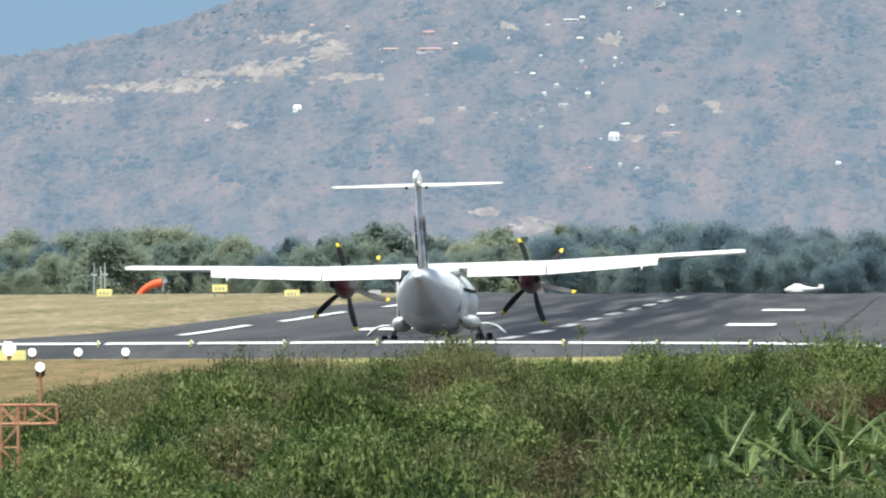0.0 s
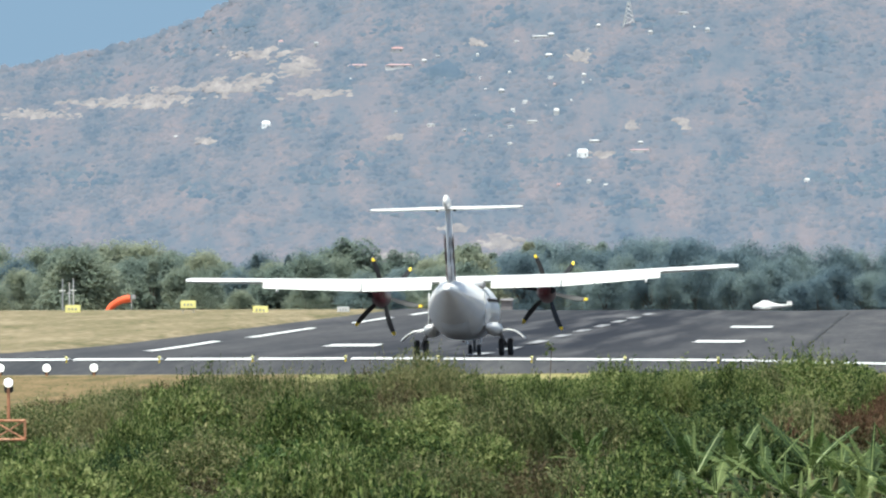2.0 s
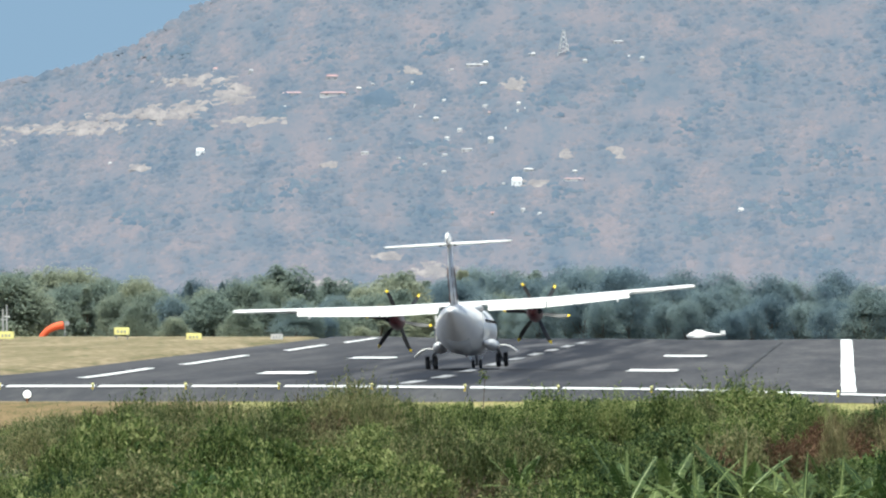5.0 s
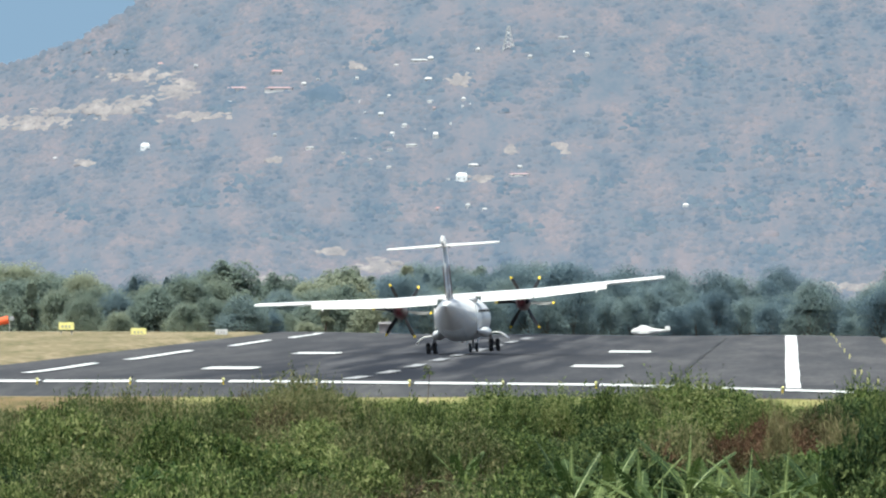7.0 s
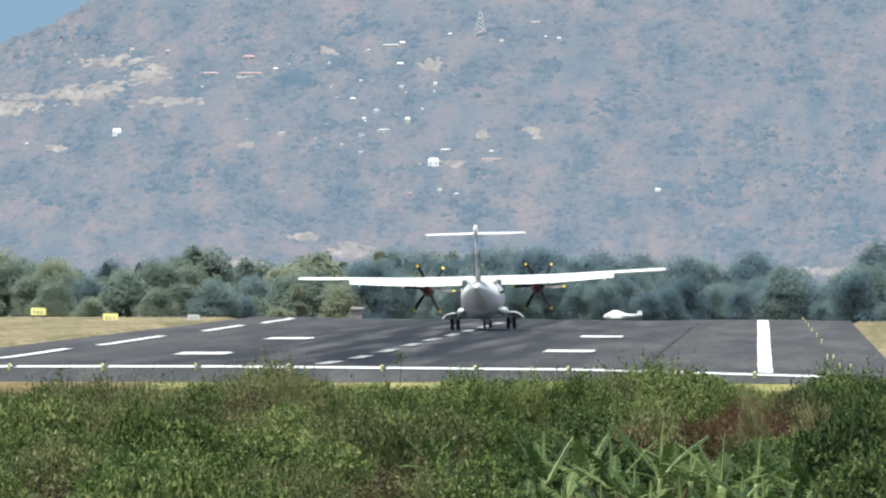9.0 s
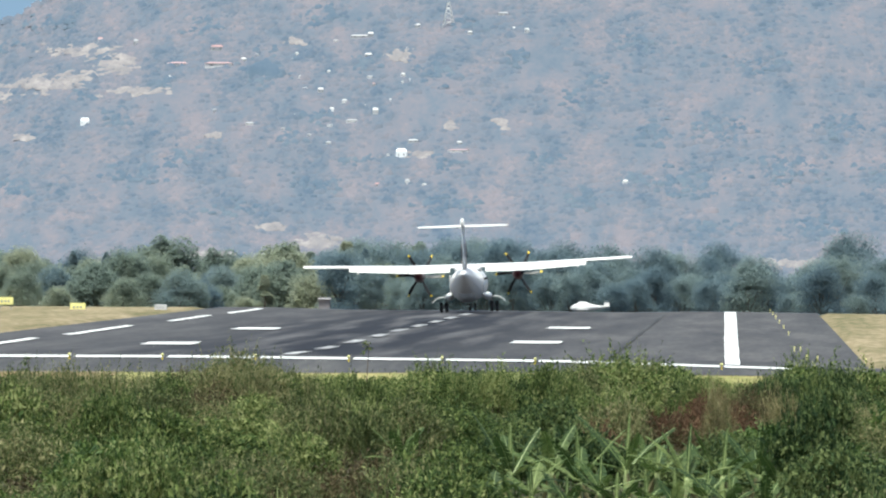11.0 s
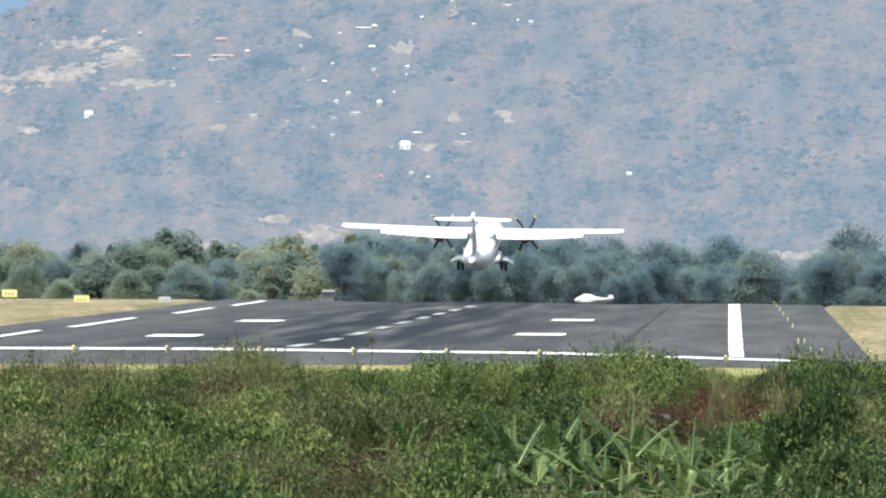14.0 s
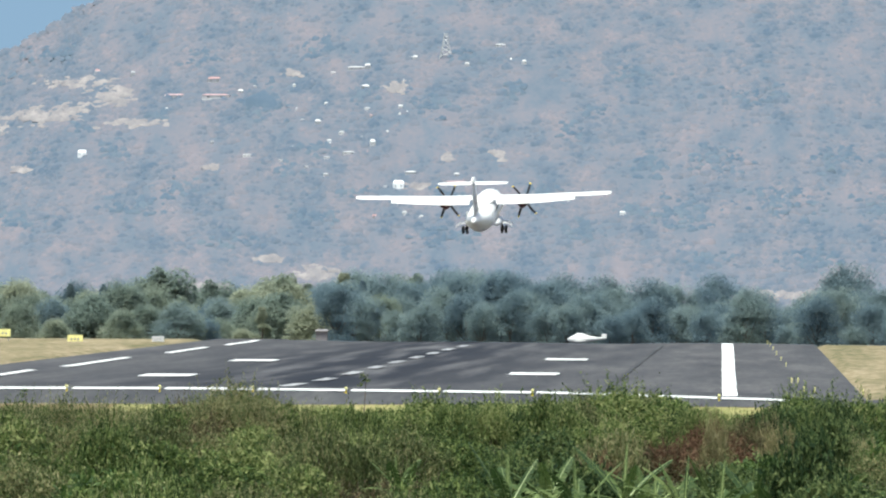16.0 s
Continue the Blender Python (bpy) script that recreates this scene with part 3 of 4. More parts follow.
        part("aileron", wing_skin(bmesh.new(), [(s * 9.75, -0.30, 3.955, 0.52), (s * 13.15, -0.36, 4.035, 0.42)], 0.13, 5), WHITE, a, "", True)
        for x in (2.6, 6.5, 9.0):
            part("flap_track", loft(bmesh.new(), [ring(y, s * x, z, w, h, 10) for y, z, w, h in ((0.3, 3.6, 0.02, 0.03), (-0.2, 3.52, 0.06, 0.10), (-1.0, 3.46, 0.05, 0.09), (-1.5, 3.42, 0.02, 0.03))]), WHITE, a, "", True)
        for x in (11.3, 12.6):
            rodm = bmesh.new()
            part("static_wick", rod(rodm, (s * x, -0.7, 3.98), (s * x, -0.95, 3.93), 0.012, 0.006, 5), DARKRUBBER, a)
        part("nacelle", loft(bmesh.new(), [ring(y, s * 4.05, z, w, h, 20) for y, z, w, h in ((3.2, 3.05, 0.32, 0.34), (2.8, 3.02, 0.42, 0.48), (1.9, 3.05, 0.45, 0.55), (0.8, 3.08, 0.45, 0.54), (-0.1, 3.10, 0.42, 0.48), (-0.7, 3.14, 0.36, 0.37), (-1.1, 3.17, 0.24, 0.25), (-1.25, 3.18, 0.1, 0.1))]), MAROON, a, "dark maroon engine nacelle", True)
        part("exhaust", loft(bmesh.new(), [ring(y, s * 4.42, 3.12, 0.16, 0.16, 12) for y in (-0.2, -0.8, -0.85)]), DARKRUBBER, a, "sooty exhaust stub", True)
    # fin and tailplane
    def fin_skin(rows, thick):
        rings = []
        for z, y, chord in rows:
            rings.append([(up, y - back, z) for back, up in profile(chord, thick)])
        return loft(bmesh.new(), rings)
    part("dorsal_fin", fin_skin([(3.35, -4.8, 4.4), (4.0, -8.4, 2.2), (4.6, -9.6, 1.4)], 0.06), WHITE, a, "", True)
    fin = part("fin", fin_skin([(3.0, -9.0, 2.9), (4.2, -9.9, 2.45), (7.25, -12.0, 1.55)], 0.16), WHITE, a, "tall white tail fin", True)
    part("rudder", fin_skin([(3.5, -11.6, 1.5), (4.2, -12.05, 1.35), (6.85, -13.15, 0.95)], 0.13), GREYWHITE, a, "pale grey rudder", True)
    for s in (-1, 1):
        for z, h, y, c in ((4.0, 0.5, -10.7, 1.1), (4.75, 0.55, -11.2, 1.0), (5.4, 0.5, -11.6, 0.9)):
            part("tail_stripe", box(bmesh.new(), (0.03, c, h), pose(s * 0.205, y, z, -32, 0, 0), 0.01), MAROON, fin, "maroon livery mark")
            part("tail_stripe", box(bmesh.new(), (0.02, c * 0.6, h), pose(s * 0.10, y - 1.25, z, -24, 0, 0), 0.008), MAROON, fin, "maroon livery mark on the rudder")
    part("fin_bullet", loft(bmesh.new(), [ring(y, 0, z, w, h, 14) for y, z, w, h in ((-11.5, 7.3, 0.05, 0.08), (-12.2, 7.36, 0.17, 0.28), (-13.2, 7.4, 0.17, 0.33), (-14.0, 7.4, 0.13, 0.3), (-14.5, 7.38, 0.05, 0.12))]), WHITE, a, "", True)
    part("tailplane", wing_skin(bmesh.new(), [(-3.65, -12.75, 7.06, 0.75), (-3.5, -12.65, 7.06, 0.95), (0, -12.2, 7.06, 1.45), (3.5, -12.65, 7.06, 0.95), (3.65, -12.75, 7.06, 0.75)], 0.15, 0), WHITE, a, "white T-tail plane", True)
    for s in (-1, 1):
        part("elevator", wing_skin(bmesh.new(), [(s * 0.25, -13.55, 7.06, 0.5), (s * 3.45, -13.5, 7.06, 0.36)], 0.12, 4), WHITE, a, "", True)
        part("elevator_hinge", box(bmesh.new(), (0.1, 0.35, 0.14), pose(s * 0.42, -13.7, 6.98), 0.02), DARKRUBBER, a)
    # undercarriage
    def wheel(x, y, r, w, parent):
        bm = bmesh.new()
        prof = [(-w / 2, r * 0.55), (-w / 2, r * 0.86), (-w * 0.36, r * 0.97), (0, r), (w * 0.36, r * 0.97), (w / 2, r * 0.86), (w / 2, r * 0.55)]
        rings = [[(x + dx, y + rr * math.cos(2 * math.pi * i / 20), r + rr * math.sin(2 * math.pi * i / 20)) for i in range(20)] for dx, rr in prof]
        loft(bm, rings)
        t = part("tyre", bm, DARKRUBBER, parent, "", True)
        part("rim", rod(bmesh.new(), (x - w * 0.45, y, r), (x + w * 0.52, y, r), r * 0.5, None, 14), METAL, parent)
    for s in (-1, 1):
        part("sponson", loft(bmesh.new(), [ring(y, s * x, z, w, h, 16) for y, x, z, w, h in ((3.2, 1.3, 1.35, 0.05, 0.05), (2.2, 1.45, 1.32, 0.28, 0.28), (0.6, 1.55, 1.30, 0.36, 0.34), (-1.6, 1.52, 1.32, 0.34, 0.32), (-3.0, 1.4, 1.4, 0.22, 0.2), (-4.0, 1.3, 1.45, 0.06, 0.06))]), WHITE, a, "white undercarriage fairing", True)
        g = part("main_leg", rod(rod(bmesh.new(), (s * 1.75, 0.1, 1.2), (s * 2.05, 0.0, 0.5), 0.10, 0.08, 10), (s * 1.8, 0, 0.43), (s * 2.33, 0, 0.43), 0.07, None, 10), METAL, a, "steel main undercarriage leg", True)
        wheel(s * 1.84, 0, 0.43, 0.26, g)
        wheel(s * 2.28, 0, 0.43, 0.26, g)
        bm = bmesh.new()
        rings = []
        for i in range(9):
            t = i / 8
            an = radians(80 - 62 * t)
            x, z = 1.95 + 1.05 * (t ** 0.85), 1.22 - 0.42 * t * t + 0.05 * math.sin(math.pi * t)
            rings.append([(s * x, -1.1, z), (s * x, 0.8, z), (s * x, 0.8, z + 0.07), (s * x, -1.1, z + 0.07)])
        loft(bm, rings)
        part("gear_door", bm, WHITE, a, "curved open undercarriage door", True)
    g = part("nose_leg", rod(rod(bmesh.new(), (0, 10.4, 1.3), (0, 10.77, 0.32), 0.08, 0.06, 10), (-0.22, 10.77, 0.31), (0.22, 10.77, 0.31), 0.05, None, 8), METAL, a)
    wheel(-0.22, 10.77, 0.31, 0.18, g)
    wheel(0.22, 10.77, 0.31, 0.18, g)
    for s in (-1, 1):
        part("gear_door", box(bmesh.new(), (0.03, 1.1, 0.45), pose(s * 0.36, 10.3, 0.85, 0, s * 12, 0), 0.01), WHITE, a, "nose wheel door")
    part("beacon", rod(bmesh.new(), (0, -0.2, 0.78), (0, -0.2, 0.70), 0.08, 0.05, 10), MAROON, a, "red belly beacon")
    # propellers
    props = []
    for s in (-1, 1):
        p = part("propeller", loft(bmesh.new(), [ring(y, 0, 0, r, r, 18) for y, r in ((-0.1, 0.33), (0.15, 0.33), (0.45, 0.24), (0.7, 0.06))]), MAROON, a, "six-bladed propeller with yellow blade tips", True)
        bm = bmesh.new()
        rings = []
        n = 10
        for i in range(n + 1):
            t = i / n
            r = 0.28 + 1.69 * t
            chord = (0.14 + 0.20 * math.sin(math.pi * min(1, t * 0.9 + 0.08)) ** 0.8) * (1 if t < 0.93 else 0.62)
            tw = radians(62 - 34 * t)
            sweep = 0.03 * math.sin(math.pi * t) - 0.06 * t ** 4
            rr = []
            for back, up in profile(chord, 0.13 if t > 0.2 else 0.3, 5):
                q = back - chord / 2
                rr.append((q * math.cos(tw) - up * math.sin(tw) + sweep, -q * math.sin(tw) - up * math.cos(tw) + 0.1, r))
            rings.append(rr)
        loft(bm, rings)
        b = part("blade", bm, [BLADE, YELLOW], p, "black curved blade with a yellow tip", True)
        for f in b.data.polygons:
            if f.center.z > 1.80:
                f.material_index = 1
        for k in range(1, 6):
            again(b, p, pose(0, 0, 0, 0, 60 * k, 0))
        p.matrix_basis = pose(s * 4.05, 3.3, 3.05)
        props.append((s, p))
    return a, props


plane, props = airliner()


# ---- trees and shrubs ----
def leaf_cloud(rng, lobes, count, length, width, droop=0.25, fill=0.35, round_=0.8, wild=0.45, tilt=(0, 0, 0.35)):
    """Arrays of leaf quads spread in the shells of lobes (centre, radii), each a bent kite."""
    w = np.array([l[1][0] * l[1][2] for l in lobes])
    idx = rng.choice(len(lobes), count, p=w / w.sum())
    C = np.array([l[0] for l in lobes])[idx]
    R = np.array([l[1] for l in lobes])[idx]
    d = rng.normal(size=(count, 3))
    d[:, 2] = np.where(rng.random(count) < 0.75, np.abs(d[:, 2]), d[:, 2])
    d /= np.linalg.norm(d, axis=1, keepdims=True)
    rad = 1 - fill * rng.random((count, 1)) ** 2 + rng.normal(size=(count, 1)) * 0.06
    P = C + d * R * rad
    nrm = d * round_ + rng.normal(size=(count, 3)) * wild + np.array(tilt)
    nrm /= np.linalg.norm(nrm, axis=1, keepdims=True)
    ax = np.cross(nrm, rng.normal(size=(count, 3)))
    ax /= np.linalg.norm(ax, axis=1, keepdims=True)
    sd = np.cross(nrm, ax)
    s = rng.uniform(0.6, 1.35, (count, 1))
    L, W = ax * length * s, sd * width * s
    sag = -nrm * length * droop * s
    V = np.stack([P - L * 0.5, P + W * 0.5, P + L * 0.5 + sag, P - W * 0.5], axis=1).reshape(-1, 3)
    F = np.arange(count * 4).reshape(-1, 4)
    return V, F


def leaf_mesh(name, V, F, material):
    me = bpy.data.meshes.new(name)
    me.from_pydata(V.tolist(), [], F.tolist())
    me.materials.append(material)
    return me


def limb(bm, a, b, r1, r2, bend, rng, n=5):
    a, b = Vector(a), Vector(b)
    rings = []
    for i in range(n + 1):
        t = i / n
        c = a.lerp(b, t) + Vector((rng.uniform(-bend, bend), rng.uniform(-bend, bend), 0)) * math.sin(math.pi * t)
        r = r1 + (r2 - r1) * t
        rings.append([(c.x + r * math.cos(k * math.pi / 3), c.y + r * math.sin(k * math.pi / 3), c.z) for k in range(6)])
    return loft(bm, rings)


def make_tree(seed, height, spread, tall=False, leaf=None):
    rng = np.random.default_rng(seed)
    e = new("tree")
    bm = bmesh.new()
    h0 = height * 0.1
    limb(bm, (0, 0, -0.3), (0, 0, height * 0.7), height * 0.022, height * 0.008, 0.25, rng)
    lobes = []
    for k in range(20):
        a, q = rng.uniform(0, 6.28), rng.uniform(0.15, 1.0) ** 0.7
        z = h0 + (height - h0) * rng.uniform(0.08, 0.84)
        fall = 1 - 0.75 * ((z - h0) / (height - h0)) ** 2
        c = np.array([math.cos(a) * q * spread * 0.62 * fall, math.sin(a) * q * spread * 0.62 * fall, z])
        r = spread * rng.uniform(0.24, 0.42) * (0.8 if tall else 1)
        lobes.append((c, np.array([r, r, r * rng.uniform(0.85, 1.15)])))
        limb(bm, (0, 0, z * 0.6), c, height * 0.009, height * 0.003, 0.15, rng, 3)
    for k in range(9):                                   # small sprays that break the outline
        a, q, z = rng.uniform(0, 6.28), rng.uniform(0.3, 1.0), rng.uniform(0.55, 0.97)
        r = spread * rng.uniform(0.09, 0.17)
        lobes.append((np.array([math.cos(a) * q * spread * 0.85 * (1.15 - z), math.sin(a) * q * spread * 0.85 * (1.15 - z), height * z]), np.array([r, r, r * 1.5])))
    lobes.append((np.array([0, 0, height * 0.86]), np.array([spread * 0.3, spread * 0.3, height * 0.14])))
    part("trunk", bm, BARK, e)
    V, F = leaf_cloud(rng, lobes, 20000, 0.17, 0.125, 0.1, 0.75, 0.3, 0.3, (0, 0, 0.6))
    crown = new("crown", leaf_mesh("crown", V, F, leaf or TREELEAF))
    crown.parent = e
    return e


rnd = random.Random(21)
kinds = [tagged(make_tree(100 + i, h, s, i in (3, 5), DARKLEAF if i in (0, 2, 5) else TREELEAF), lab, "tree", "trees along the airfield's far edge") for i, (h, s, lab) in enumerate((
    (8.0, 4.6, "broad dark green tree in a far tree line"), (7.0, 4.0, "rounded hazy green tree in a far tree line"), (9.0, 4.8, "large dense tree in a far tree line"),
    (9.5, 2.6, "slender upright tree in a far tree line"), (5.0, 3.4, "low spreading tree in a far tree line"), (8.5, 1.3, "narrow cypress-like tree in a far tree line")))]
TOPS = ((-420, 462), (-250, 470), (-180, 452), (-60, 462), (30, 452), (90, 478), (160, 488), (240, 480), (330, 468), (400, 480), (470, 486), (560, 462), (640, 476), (700, 465), (800, 460), (860, 452), (950, 462), (1030, 462), (1130, 470), (1240, 472), (1330, 482), (1420, 492), (1480, 490), (1540, 475), (1620, 488), (1760, 480))


def lerp_table(tab, u):
    for (a, va), (b, vb) in zip(tab, tab[1:]):
        if u <= b:
            return va + (vb - va) * max(0.0, (u - a) / (b - a))
    return tab[-1][1]


first = set()
for row, (d0, dv) in enumerate(((1690, 0), (1600, 14), (1520, 32))):
    u = -430 + 17 * row
    while u < 1780:
        v = lerp_table(TOPS, u) + dv + rnd.gauss(0, 13)
        d = d0 + rnd.uniform(-35, 35)
        top = spot(u, v, d)
        base = land(top.x, d)
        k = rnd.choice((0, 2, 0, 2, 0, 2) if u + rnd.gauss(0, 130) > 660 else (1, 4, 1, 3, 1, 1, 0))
        if row == 2 and u < 660 and rnd.random() < 0.4:
            k = 4
        h = (8.0, 7.0, 9.0, 9.5, 5.0, 8.5)[k]
        s = max(0.45, (top.z - base) / h)
        m = Matrix.Translation((top.x, d, base)) @ pose(0, 0, 0, 0, 0, rnd.uniform(0, 360))
        ob = kinds[k]
        if k in first:
            ob = copy_thing(ob, m)
        first.add(k)
        ob.matrix_basis = m @ Matrix.Diagonal((s * rnd.uniform(0.85, 1.15), s * rnd.uniform(0.85, 1.15), s, 1))
        u += rnd.uniform(24, 52)
for u, v in ((245, 466), (704, 458), (186, 464)):
    top = spot(u, v, 1640)
    base = land(top.x, 1640)
    m = Matrix.Translation((top.x, 1640, base))
    ob = kinds[5] if 5 not in first else copy_thing(kinds[5], m)
    first.add(5)
    s = (top.z - base) / 8.5
    ob.matrix_basis = m @ Matrix.Diagonal((s, s, s, 1))


def make_shrub(seed, colour, label, leaves=2400, length=0.10, width=0.045, loose=0.0):
    """A shrub one metre in radius and in height."""
    rng = np.random.default_rng(seed)
    e = new("shrub")
    tagged(e, label, "shrub", "shrubs before the airfield")
    bm = bmesh.new()
    lobes = [(np.array([0, 0, 0.4]), np.array([0.85, 0.85, 0.45]))]
    for k in range(12):
        a, q = rng.uniform(0, 6.28), rng.uniform(0.1, 0.85)
        c = np.array([math.cos(a) * q, math.sin(a) * q, rng.uniform(0.35, 0.82) * (1.08 - 0.5 * q)])
        r = rng.uniform(0.18, 0.36)
        lobes.append((c, np.array([r, r, r * rng.uniform(0.55, 1.0)])))
        limb(bm, (rng.uniform(-0.1, 0.1), rng.uniform(-0.1, 0.1), -0.05), c, 0.018, 0.006, 0.05, rng, 3)
    part("stem", bm, BARK, e)
    V, F = leaf_cloud(rng, lobes, leaves // 2, length * 0.9, width, 0.25, 0.5)
    # twigs that curve up and out, with leaves set along them
    n = int(leaves / 10)
    a, q = rng.uniform(0, 6.28, n), rng.uniform(0.0, 1.0, n) ** 0.6
    out = np.stack([np.cos(a), np.sin(a), np.zeros(n)], axis=1)
    root = out * (q * 0.62)[:, None] + np.array([0, 0, 1]) * (0.25 + 0.5 * rng.random(n) * (1 - 0.5 * q * q))[:, None]
    rise = np.array([0, 0, 1.0]) * (1 - 0.55 * q)[:, None] + out * (0.25 + 0.75 * q)[:, None] + rng.normal(size=(n, 3)) * 0.45
    rise /= np.linalg.norm(rise, axis=1, keepdims=True)
    span = rng.uniform(0.16, 0.34, n) * (1 + 0.6 * loose * rng.random(n))
    per = 15
    t = np.tile(np.linspace(0.12, 1.0, per), n)
    R, D, S = np.repeat(root, per, axis=0), np.repeat(rise, per, axis=0), np.repeat(span, per)
    P = R + D * (S * t)[:, None] + np.array([0, 0, 0.10]) * (S * t * t)[:, None]
    side = np.cross(D, rng.normal(size=(n * per, 3)))
    side /= np.linalg.norm(side, axis=1, keepdims=True)
    ax = D * 0.75 + side * 0.8
    ax /= np.linalg.norm(ax, axis=1, keepdims=True)
    nrm = np.cross(ax, rng.normal(size=(n * per, 3)) * 0.5 + np.cross(ax, np.array([0, 0, 1.0])))
    nrm /= np.linalg.norm(nrm, axis=1, keepdims=True)
    sd = np.cross(nrm, ax)
    k = (rng.uniform(0.6, 1.2, n * per) * (1.1 - 0.5 * t))[:, None]
    L, W = ax * length * 0.85 * k, sd * width * 0.55 * k
    P = P + np.cross(D, side) * 0.01
    V2 = np.stack([P, P + L * 0.5 + W, P + L, P + L * 0.5 - W], axis=1).reshape(-1, 3)
    V2[:, 2] = np.maximum(V2[:, 2], 0.0)
    F2 = np.arange(n * per * 4).reshape(-1, 4)
    ob = new("foliage", leaf_mesh("foliage", np.concatenate([V, V2]), np.concatenate([F, F2 + len(V)]), LEAVES[colour]))
    ob.parent = e
    return e


shrubs = {
    "green": [make_shrub(1, "green", "dense dark green leafy shrub"), make_shrub(2, "green", "bushy mid-green shrub with small leaves", 2600, 0.09, 0.042), make_shrub(3, "green", "wiry green shrub with upright sprigs", 2300, 0.10, 0.035, 1.0)],
    "dark": [make_shrub(10, "dark", "deep green shrub around banana stems", 2300, 0.10, 0.045)],
    "olive": [make_shrub(4, "olive", "dry olive-green scrub bush", 2300, 0.09, 0.03, 1.0), make_shrub(5, "olive", "dusty olive shrub with thin twigs", 2200, 0.095, 0.032, 1.0)],
    "brown": [make_shrub(6, "brown", "half-withered brown scrub bush", 1900, 0.09, 0.032, 1.0)],
    "rust": [make_shrub(7, "rust", "rust-brown dead shrub among green scrub", 1500, 0.09, 0.034, 0.6)],
    "lime": [make_shrub(8, "lime", "bright yellow-green leafy shrub", 2300, 0.11, 0.05, 0.3)],
    "straw": [make_shrub(9, "straw", "tuft of pale straw-coloured grass", 800, 0.32, 0.02, 1.0)],
}
used = set()
TOPLINE = ((-420, 760), (-250, 735), (-222, 728), (-100, 706), (-22, 694), (108, 668), (250, 672), (400, 662), (478, 634), (560, 664), (650, 676), (728, 680), (828, 664), (960, 668), (1060, 662), (1148, 642), (1250, 660), (1330, 676), (1420, 668), (1500, 650), (1560, 662), (1700, 655))


def plant(kind, x, y, width, height, sink=0.06):
    ob = rnd.choice(shrubs[kind])
    m = Matrix.Translation((x, y, -sink)) @ pose(0, 0, 0, 0, 0, rnd.uniform(0, 360))
    if ob.name in used:
        ob = copy_thing(ob, m)
    else:
        used.add(ob.name)
    ob.matrix_basis = m @ Matrix.Diagonal((width, width, height + sink, 1))


def colour_at(u, v):
    """Which growth stands where, as seen over the scrub."""
    q = min(0.99, max(0.0, 0.5 + 0.75 * noise.noise(Vector((u * 0.006, v * 0.016, 9.0))) + rnd.uniform(-0.2, 0.2)))
    if 860 < u < 1500 and v > 755:
        return "dark" if q < 0.7 else "green"
    if u >= 1440 and v > 680 and q < 0.6:
        return "dark"
    if abs(u - 620) < 130 and 740 < v < 960 and q < 0.45:
        return "brown"
    if 1080 < u < 1420 and 690 < v < 760 and q < 0.5:
        return "rust" if q < 0.28 else "brown"
    if v < 735 and u < 640:
        return "olive" if q < 0.62 else ("brown" if q < 0.75 else "green")
    if u < 250 and v > 850 and q < 0.3:
        return "lime"
    if 700 < u < 800 and v > 800 and q < 0.3:
        return "lime"
    return "dark" if q < 0.16 else "green" if q < 0.68 else ("olive" if q < 0.88 else ("lime" if q < 0.94 else "brown"))


v = 985.0
while v > 640:
    hh = 1.35
    d = (5.5 - hh) * FAR / (v - 447)
    u = -440 + rnd.uniform(0, 60)
    while u < 1740:
        dd = d * rnd.uniform(0.97, 1.03)
        env = 5.5 - (lerp_table(TOPLINE, u) - 447 + rnd.uniform(0, 10)) / FAR * dd
        if dd < 276 and 900 < u < 1460:
            env = min(env, 5.5 - (905 - 447) / FAR * dd)
        h = min(env, hh * rnd.uniform(0.6, 1.4) * (1 + 0.7 * noise.noise(Vector((u * 0.009, v * 0.03, 4.0)))))
        w = rnd.uniform(0.85, 1.6)
        if h > 0.3:
            plant(colour_at(u, v), (u - 1390) / FAR * dd, dd, w, h / 0.95)
        u += w * rnd.uniform(0.8, 1.2) * FAR / dd
    v -= 23
# the tall ones on the skyline of the scrub
for u, v, d, w, kind in ((478, 634, 405, 1.5, "olive"), (430, 650, 400, 1.2, "olive"), (525, 652, 400, 1.2, "olive"), (108, 662, 395, 1.0, "olive"), (250, 668, 395, 1.3, "olive"), (828, 660, 405, 1.8, "green"), (1148, 640, 400, 2.2, "green"), (1080, 650, 405, 1.8, "green"), (1225, 652, 405, 2.0, "green"), (1500, 648, 400, 1.8, "green"), (960, 662, 410, 2.0, "green"), (1600, 655, 400, 1.8, "green"), (1330, 700, 330, 0.6, "straw"), (1440, 705, 330, 0.7, "straw"), (1250, 725, 330, 0.7, "rust"), (1120, 745, 300, 0.7, "rust")):
    top = spot(u, v, d)
    plant(kind, top.x, d, w, top.z / 0.98)


u = -120.0
while u < 1560:                                          # loose growth along that skyline
    d = rnd.uniform(385, 412)
    top = spot(u, lerp_table(TOPLINE, u) + rnd.uniform(-16, 12), d)
    plant(("olive", "olive", "green")[int(rnd.random() * 3)] if u < 640 else ("green", "green", "olive", "dark")[int(rnd.random() * 4)], top.x, d, rnd.uniform(0.6, 1.0), top.z / 1.0)
    u += rnd.uniform(22, 60)


